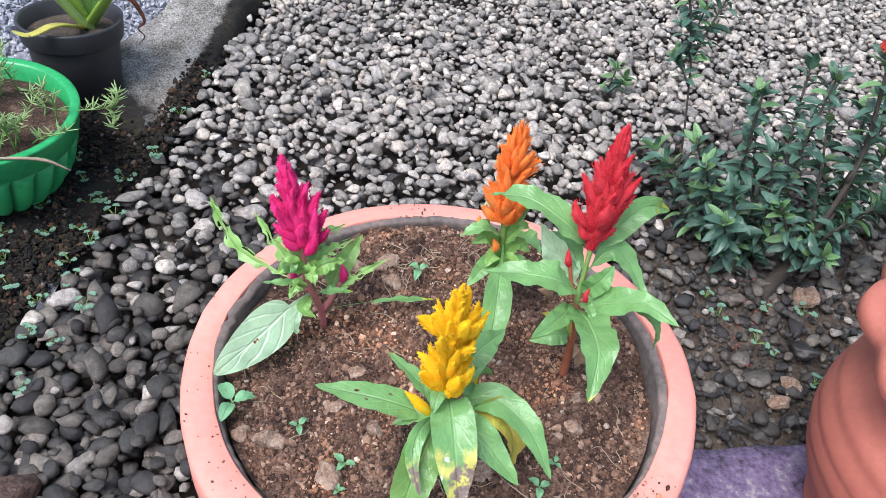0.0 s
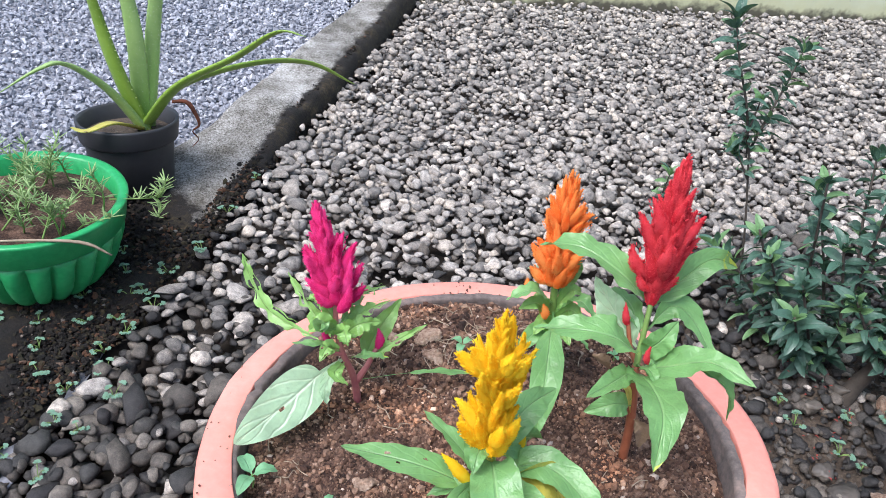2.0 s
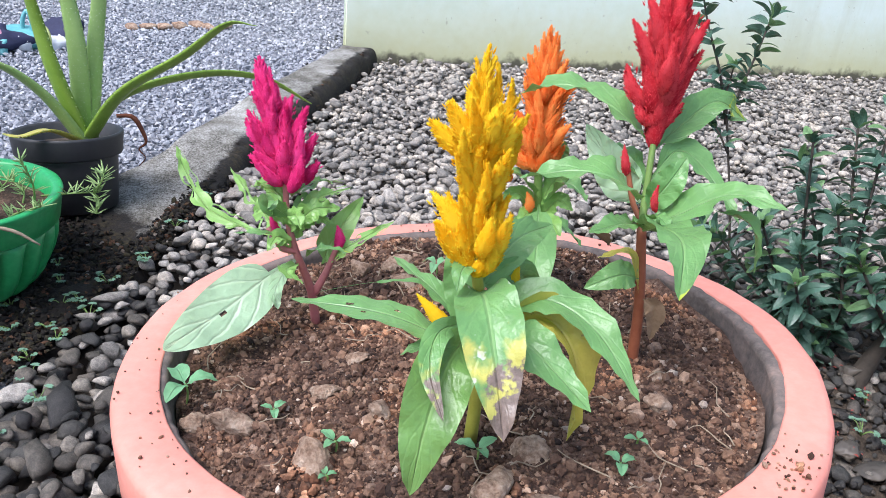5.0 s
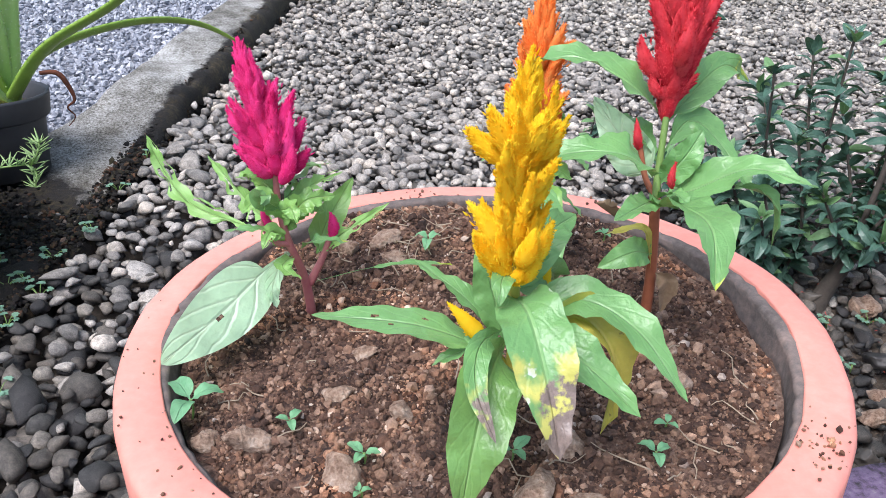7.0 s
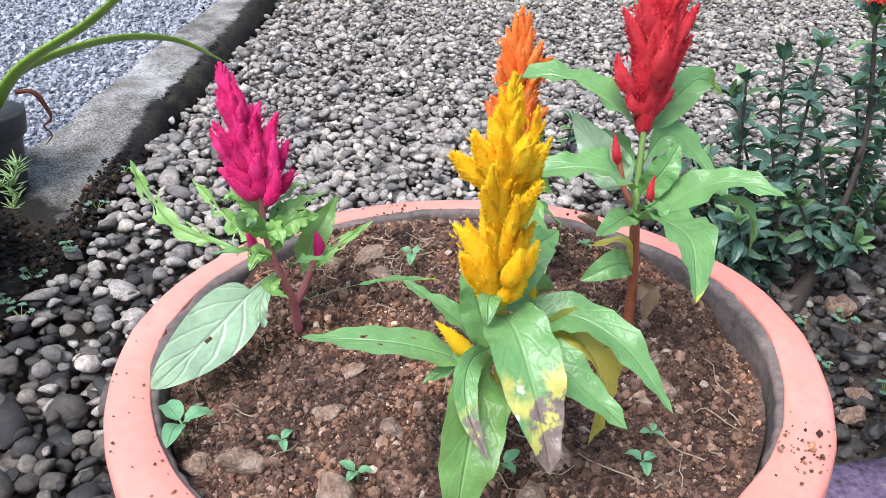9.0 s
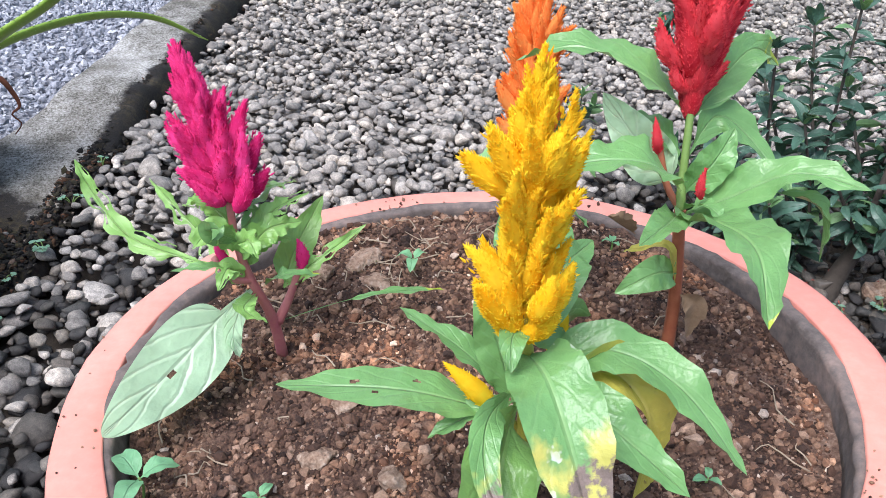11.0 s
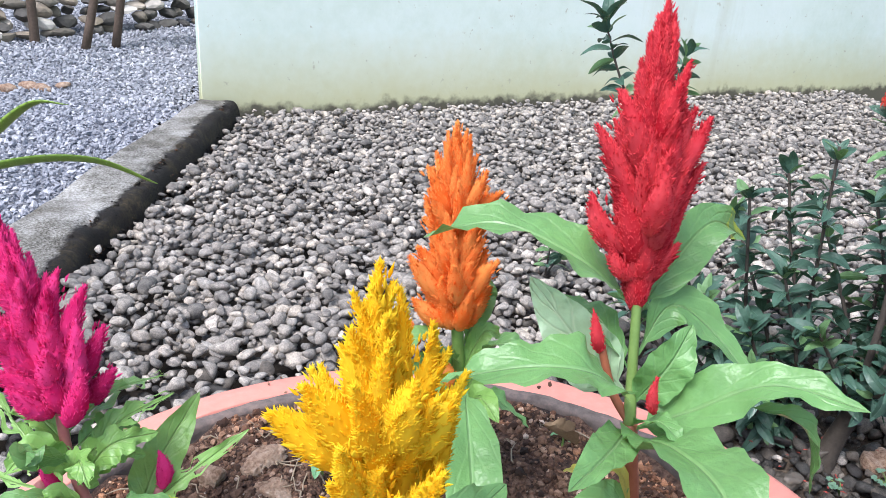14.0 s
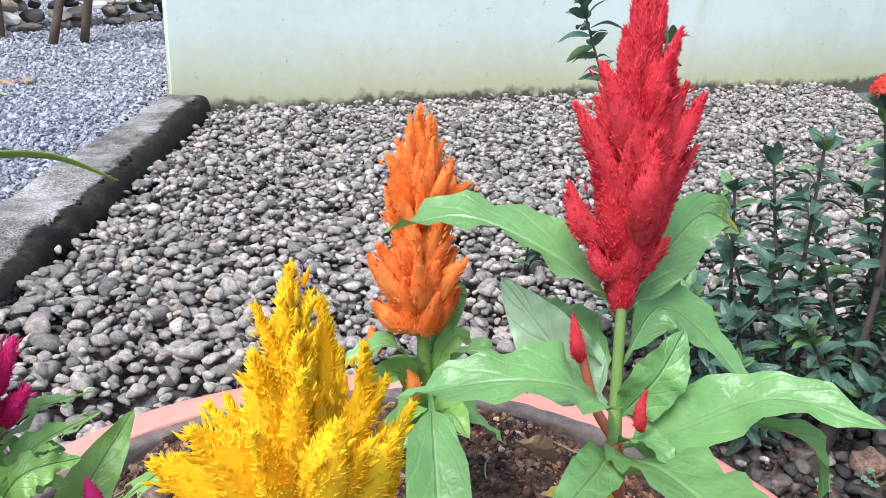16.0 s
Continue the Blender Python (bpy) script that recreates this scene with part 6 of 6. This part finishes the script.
def make_heap():
    """Bags and cloths dropped in a heap on the yard."""
    def lump(name, x, y, z, size, turn, mat, label, category):
        rng = np.random.default_rng(int(abs(x) * 1000))
        v, f = lumpy(rng, 3, 0.25)
        for p in v:
            p *= 1 + 0.22 * noise.noise(Vector(p * 3.1)) + 0.22 * noise.noise(Vector(p * 6.5)) + 0.10 * noise.noise(Vector(p * 14))
        v[:, 2] = np.maximum(v[:, 2], -0.75)
        return tagged(put(name, raw_mesh(name, v * np.array(size), f, mat), m=pose(x, y, z, 0, 0, turn)), label, category, "heap of bags")
    lump("cloth_bag", -1.059, 1.26, 0.0232, (0.0440, 0.0360, 0.0320), 10, M_NAVY, "slumped navy cloth bag", "bag")
    lump("plastic_bag", -0.993, 1.309, 0.0168, (0.0424, 0.0360, 0.0248), 30, M_TEAL, "crumpled teal plastic bag", "bag")
    lump("plastic_sheet", -0.933, 1.377, 0.0152, (0.0392, 0.0320, 0.0232), 60, M_WHITE, "crumpled white plastic sheet", "sheet")
    lump("cloth", -0.968, 1.398, 0.0248, (0.0360, 0.0320, 0.0330), 0, M_NAVY, "crumpled dark navy cloth in the heap", "cloth")
    lump("plastic_sheet", -0.955, 1.338, 0.0140, (0.0300, 0.0240, 0.0200), 25, M_WHITE, "crumpled white plastic sheet with blue tint", "sheet")
    lump("plastic_bag", -1.022, 1.246, 0.0130, (0.0270, 0.0220, 0.0210), 15, M_TEAL, "small crumpled teal plastic bag", "bag")
    lump("plastic_sheet", -1.002, 1.286, 0.0128, (0.0288, 0.0216, 0.0184), 0, M_WHITE, "small crumpled white plastic sheet", "sheet")
    for x, y, c, lab in [(-1.066, 1.27, M_TEAL, "teal carrying loop of a bag"), (-0.999, 1.318, M_TEAL, "teal carrying loop of a bag"), (-1.03, 1.25, M_PINK, "thin pink strap of a bag"), (-0.962, 1.313, M_LIME, "pale yellow strap of a bag")]:
        hgt = 0.08 if c is M_TEAL else 0.048
        tagged(put("strap", tube_mesh("strap", [(x - 0.01, y, 0.01), (x - 0.011, y, hgt * 0.7), (x, y + 0.004, hgt), (x + 0.01, y, hgt * 0.7), (x + 0.011, y, 0.01)], [0.0048, 0.0048], c, 16, 6)), lab, "strap", "heap of bags")


make_heap()


M_MOSS = stone_material("moss_clump", False, [(0.0, (0.003, 0.003, 0.002)), (0.55, (0.010, 0.007, 0.005)), (0.82, (0.025, 0.021, 0.008)), (0.92, (0.080, 0.036, 0.018)), (0.97, (0.10, 0.05, 0.028)), (1.0, (0.20, 0.19, 0.17))], 0.95)
M_ROCK = surface("red_brown_rock", [(0.38, (0.035, 0.022, 0.018)), (0.5, (0.10, 0.06, 0.045)), (0.62, (0.2, 0.13, 0.10))], 25, 160, 0.9, 0.006, 0.9)


# ---- gravel ----
def bed_points(rng, spacing, x0, x1, y0, y1, jitter):
    nx, ny = int((x1 - x0) / spacing), int((y1 - y0) / (spacing * 0.87))
    gx, gy = np.meshgrid(np.arange(nx), np.arange(ny))
    p = np.stack([x0 + (gx + 0.5 * (gy % 2)) * spacing, y0 + gy * spacing * 0.87], -1).reshape(-1, 2)
    return p + rng.normal(0, jitter * spacing, p.shape)


def keep_bed(p):
    k = p[:, 0] > kerb_in(p[:, 1]) + 0.012
    k &= p[:, 1] < wall_line(p[:, 0]) - 0.015
    k &= np.hypot(p[:, 0] - CENTRE.x, p[:, 1] - CENTRE.y) > 0.158
    k &= ~((p[:, 0] > -0.165) & (p[:, 1] < 0.088 + 0.2 * (p[:, 0] - 0.29)))
    return k


def make_gravel():
    rng = np.random.default_rng(21)
    def zone(p):
        """1 on the coarse dark strip by the kerb and the pot, 0 on the finer bed behind."""
        return np.clip((0.36 - p[:, 1]) / 0.2, 0, 1) * np.clip((0.05 - p[:, 0]) / 0.2, 0, 1)

    def layer(fine, coarse, jit):
        a = bed_points(rng, fine, -0.46, 1.5, -0.35, 2.12, jit)
        b = bed_points(rng, coarse, -0.46, 0.1, -0.35, 0.45, jit)
        return np.concatenate([a[rng.uniform(size=len(a)) > zone(a)], b[rng.uniform(size=len(b)) < zone(b)]])
    low, top = layer(0.0146, 0.0166, 0.16), layer(0.0150, 0.0182, 0.28)
    low, top = low[keep_bed(low)], top[keep_bed(top)]

    def bare(p):
        return np.exp(-(((p[:, 0] - 0.40) / 0.13) ** 2 + ((p[:, 1] - 0.2) / 0.12) ** 2))
    low = low[rng.uniform(size=len(low)) > bare(low) * 0.5]
    top = top[rng.uniform(size=len(top)) > 0.12 + bare(top) * 0.84]

    def stones(p, z, zs):
        n = len(p)
        big = np.clip(rng.lognormal(0, 0.34, n), 0.5, 2.1) * (0.72 + 0.24 * zone(p))
        a = 0.0103 * big * rng.uniform(1.0, 1.32, n)
        b = 0.0103 * big * rng.uniform(0.7, 0.96, n)
        c = 0.0103 * big * rng.uniform(0.46, 0.74, n)
        return np.stack([p[:, 0], p[:, 1], ground_z(p[:, 1]) + z + rng.normal(0, zs, n)], 1), np.stack([a, b, c], 1)
    p1, s1 = stones(low, -0.0088, 0.0026)
    p2, s2 = stones(top, 0.001, 0.004)
    pos, size = np.concatenate([p1, p2]), np.concatenate([s1, s2])
    bed = thing("gravel_bed", "bed of rounded grey and brown river pebbles", "gravel", kind="structure")
    fine, coarse = [lumpy(rng, 2, 0.15, 12) for _ in range(18)], [lumpy(rng, 1, 0.15, 8) for _ in range(10)]
    upper = np.arange(len(pos)) >= len(p1)
    near = upper & (np.abs(pos[:, 0]) < 0.47) & (pos[:, 1] < 0.62)
    order = np.where(near)[0]
    order = order[np.argsort(np.hypot(pos[order, 0], pos[order, 1]))][:300]
    single = np.zeros(len(pos), bool)
    single[order] = True
    # dirt and shade put in as darker stones by kerb, pot, bush and wall
    shaded = 0.28 + 2.6 * (0.34 - pos[:, 1]) + 0.25 * np.clip(-0.1 - pos[:, 0], -0.2, 0.4) + 1.5 * np.exp(-((pos[:, 0] - 0.43) / 0.2) ** 2 - ((pos[:, 1] - 0.25) / 0.18) ** 2)
    shaded += 0.35 * np.array([noise.noise(Vector((p[0] * 7, p[1] * 7, 2))) for p in pos])
    shaded += 1.1 * np.exp(-((pos[:, 0] - 0.46) / 0.26) ** 2 - ((pos[:, 1] - 0.54) / 0.22) ** 2)
    # lower layer mostly dark: shade in the gaps put into the stone colour
    shaded += 0.45 * (~upper) + 0.55 * np.clip((pos[:, 1] - 0.8) / 0.55, 0, 1)
    shaded = (rng.uniform(size=len(pos)) < np.clip(shaded, 0, 0.93))
    meshes = [raw_mesh("pebble", v, f, M_PEB_OB) for v, f in fine]
    shaded_meshes = [raw_mesh("pebble", v, f, M_SHADED_OB) for v, f in fine]
    rot = turns(rng, len(order), 0.28)
    for i, m in zip(order, rot):
        mm = Matrix(m.tolist()).to_4x4()
        mm = Matrix.Translation(pos[i].tolist()) @ mm @ Matrix.Diagonal((*[float(s) for s in size[i]], 1))
        put("pebble", (shaded_meshes if shaded[i] else meshes)[int(rng.integers(0, len(meshes)))], bed, m=mm)
    mid = ~single & upper & (pos[:, 1] < 0.75) & (pos[:, 0] < 0.7)
    far = ~single & ~mid
    for name, k, kinds in (("near_pebbles", mid, fine), ("far_pebbles", far, coarse)):
        for tail, kk, mt in (("", k & ~shaded, M_PEB), ("shaded_", k & shaded, M_SHADED)):
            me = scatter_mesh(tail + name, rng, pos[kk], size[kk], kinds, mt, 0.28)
            tagged(put(tail + name, me, bed), "dark river pebbles, dirt and shade in their colour" if tail else "rounded grey river pebbles", kind="stuff")
    # fine grit and crumbs between the stones
    g = bed_points(rng, 0.01, 0.26, 0.6, 0.04, 0.4, 0.3)
    g = g[(rng.uniform(size=len(g)) < 0.25 + 0.7 * bare(g)) & keep_bed(g)]
    s = np.clip(rng.lognormal(-5.6, 0.4, len(g)), 0.0015, 0.009)
    me = scatter_mesh("grit", rng, np.stack([g[:, 0], g[:, 1], ground_z(g[:, 1]) + rng.normal(-0.004, 0.004, len(g))], 1), np.stack([s, s * 0.9, s * 0.7], 1), coarse, M_SHADED, 0.5, False)
    tagged(put("grit", me, bed), "brown earthy grit", kind="stuff")
    patch = strip("earth_patch", 0.24, 0.64, (0.03, 0.2, 0.45), 0.009, M_BARE)
    patch.parent = bed
    tagged(patch, "bare brown earth")
    # chippings of the yard
    c = bed_points(rng, 0.0092, -1.5, -0.34, 0.35, 1.95, 0.3)
    d = bed_points(rng, 0.0145, -2.9, -0.34, 1.95, 4.0, 0.3)
    e = bed_points(rng, 0.0115, -2.4, -1.5, 0.7, 1.95, 0.3)
    c = np.concatenate([c, d, e])
    ko = kerb_out(c[:, 1])
    c = c[c[:, 0] < ko + 0.004]
    s = np.clip(rng.lognormal(-5.38, 0.3, len(c)), 0.0024, 0.0085) * np.where(c[:, 1] > 1.95, 1.3, 1.0)
    size = np.stack([s * 1.15, s * 0.9, s * 0.65], 1)
    tiny = [(BIT * rng.uniform(0.75, 1.2, BIT.shape), BIT_FACES) for _ in range(8)]
    me = scatter_mesh("chippings", rng, np.stack([c[:, 0], c[:, 1], ground_z(c[:, 1]) + rng.normal(-0.001, 0.002, len(c))], 1), size, tiny, M_CHIP, 0.7, False)
    tagged(put("chippings", me), "fine blue-grey stone chippings covering the yard", "gravel", kind="stuff")


make_gravel()


def make_moss():
    rng = np.random.default_rng(31)
    n = 38000
    y = rng.uniform(-0.35, 0.6, n)
    d = rng.uniform(-0.012, 0.5, n) ** 1.0
    d = np.where(rng.uniform(size=n) < 0.6, np.abs(rng.normal(0.05, 0.085, n)), d)
    keep = ((d < 0.05) & (y < 0.43)) | (d < 0.028 - 0.02 * rng.uniform(size=n)) | (y < 0.33 + 0.95 * np.minimum(d, 0.13) + 0.035 * rng.normal(size=n))
    y, d = y[keep], d[keep]
    n = len(y)
    x = kerb_in(y) - d
    z = np.array([kerb_top(p, q) for p, q in zip(x, y)]) + rng.uniform(-0.003, 0.005, n)
    s = np.clip(rng.lognormal(-6.0, 0.45, n), 0.001, 0.0052)
    m = 11000
    yy = rng.uniform(0.4, 1.5, m)
    tt = rng.uniform(0, 1, m) ** 0.8
    x = np.concatenate([x, kerb_in(yy) - 0.012 + 0.02 * tt + rng.normal(0, 0.002, m)])
    y = np.concatenate([y, yy])
    z = np.concatenate([z, kerb_level(yy) - 0.004 - (kerb_level(yy) - ground_z(yy)) * tt + rng.normal(0, 0.002, m)])
    s = np.concatenate([s, np.clip(rng.lognormal(-6.0, 0.45, m), 0.001, 0.005)])
    kinds = [lumpy(rng, 1, 0.3) for _ in range(6)]
    me = scatter_mesh("moss_clumps", rng, np.stack([x, y, z], 1), np.stack([s, s, s * 0.6], 1), kinds, M_MOSS, 0.5, False)
    tagged(put("moss_clumps", me), "clumps of dark moss and leaf litter on the kerb's near end", "moss", kind="stuff")


make_moss()
place_stone("rock", -0.361, -0.079, (0.039, 0.043, 0.035), 20, "rough reddish-brown rock lying on the pebbles", M_ROCK, z=-0.033, category="rock")
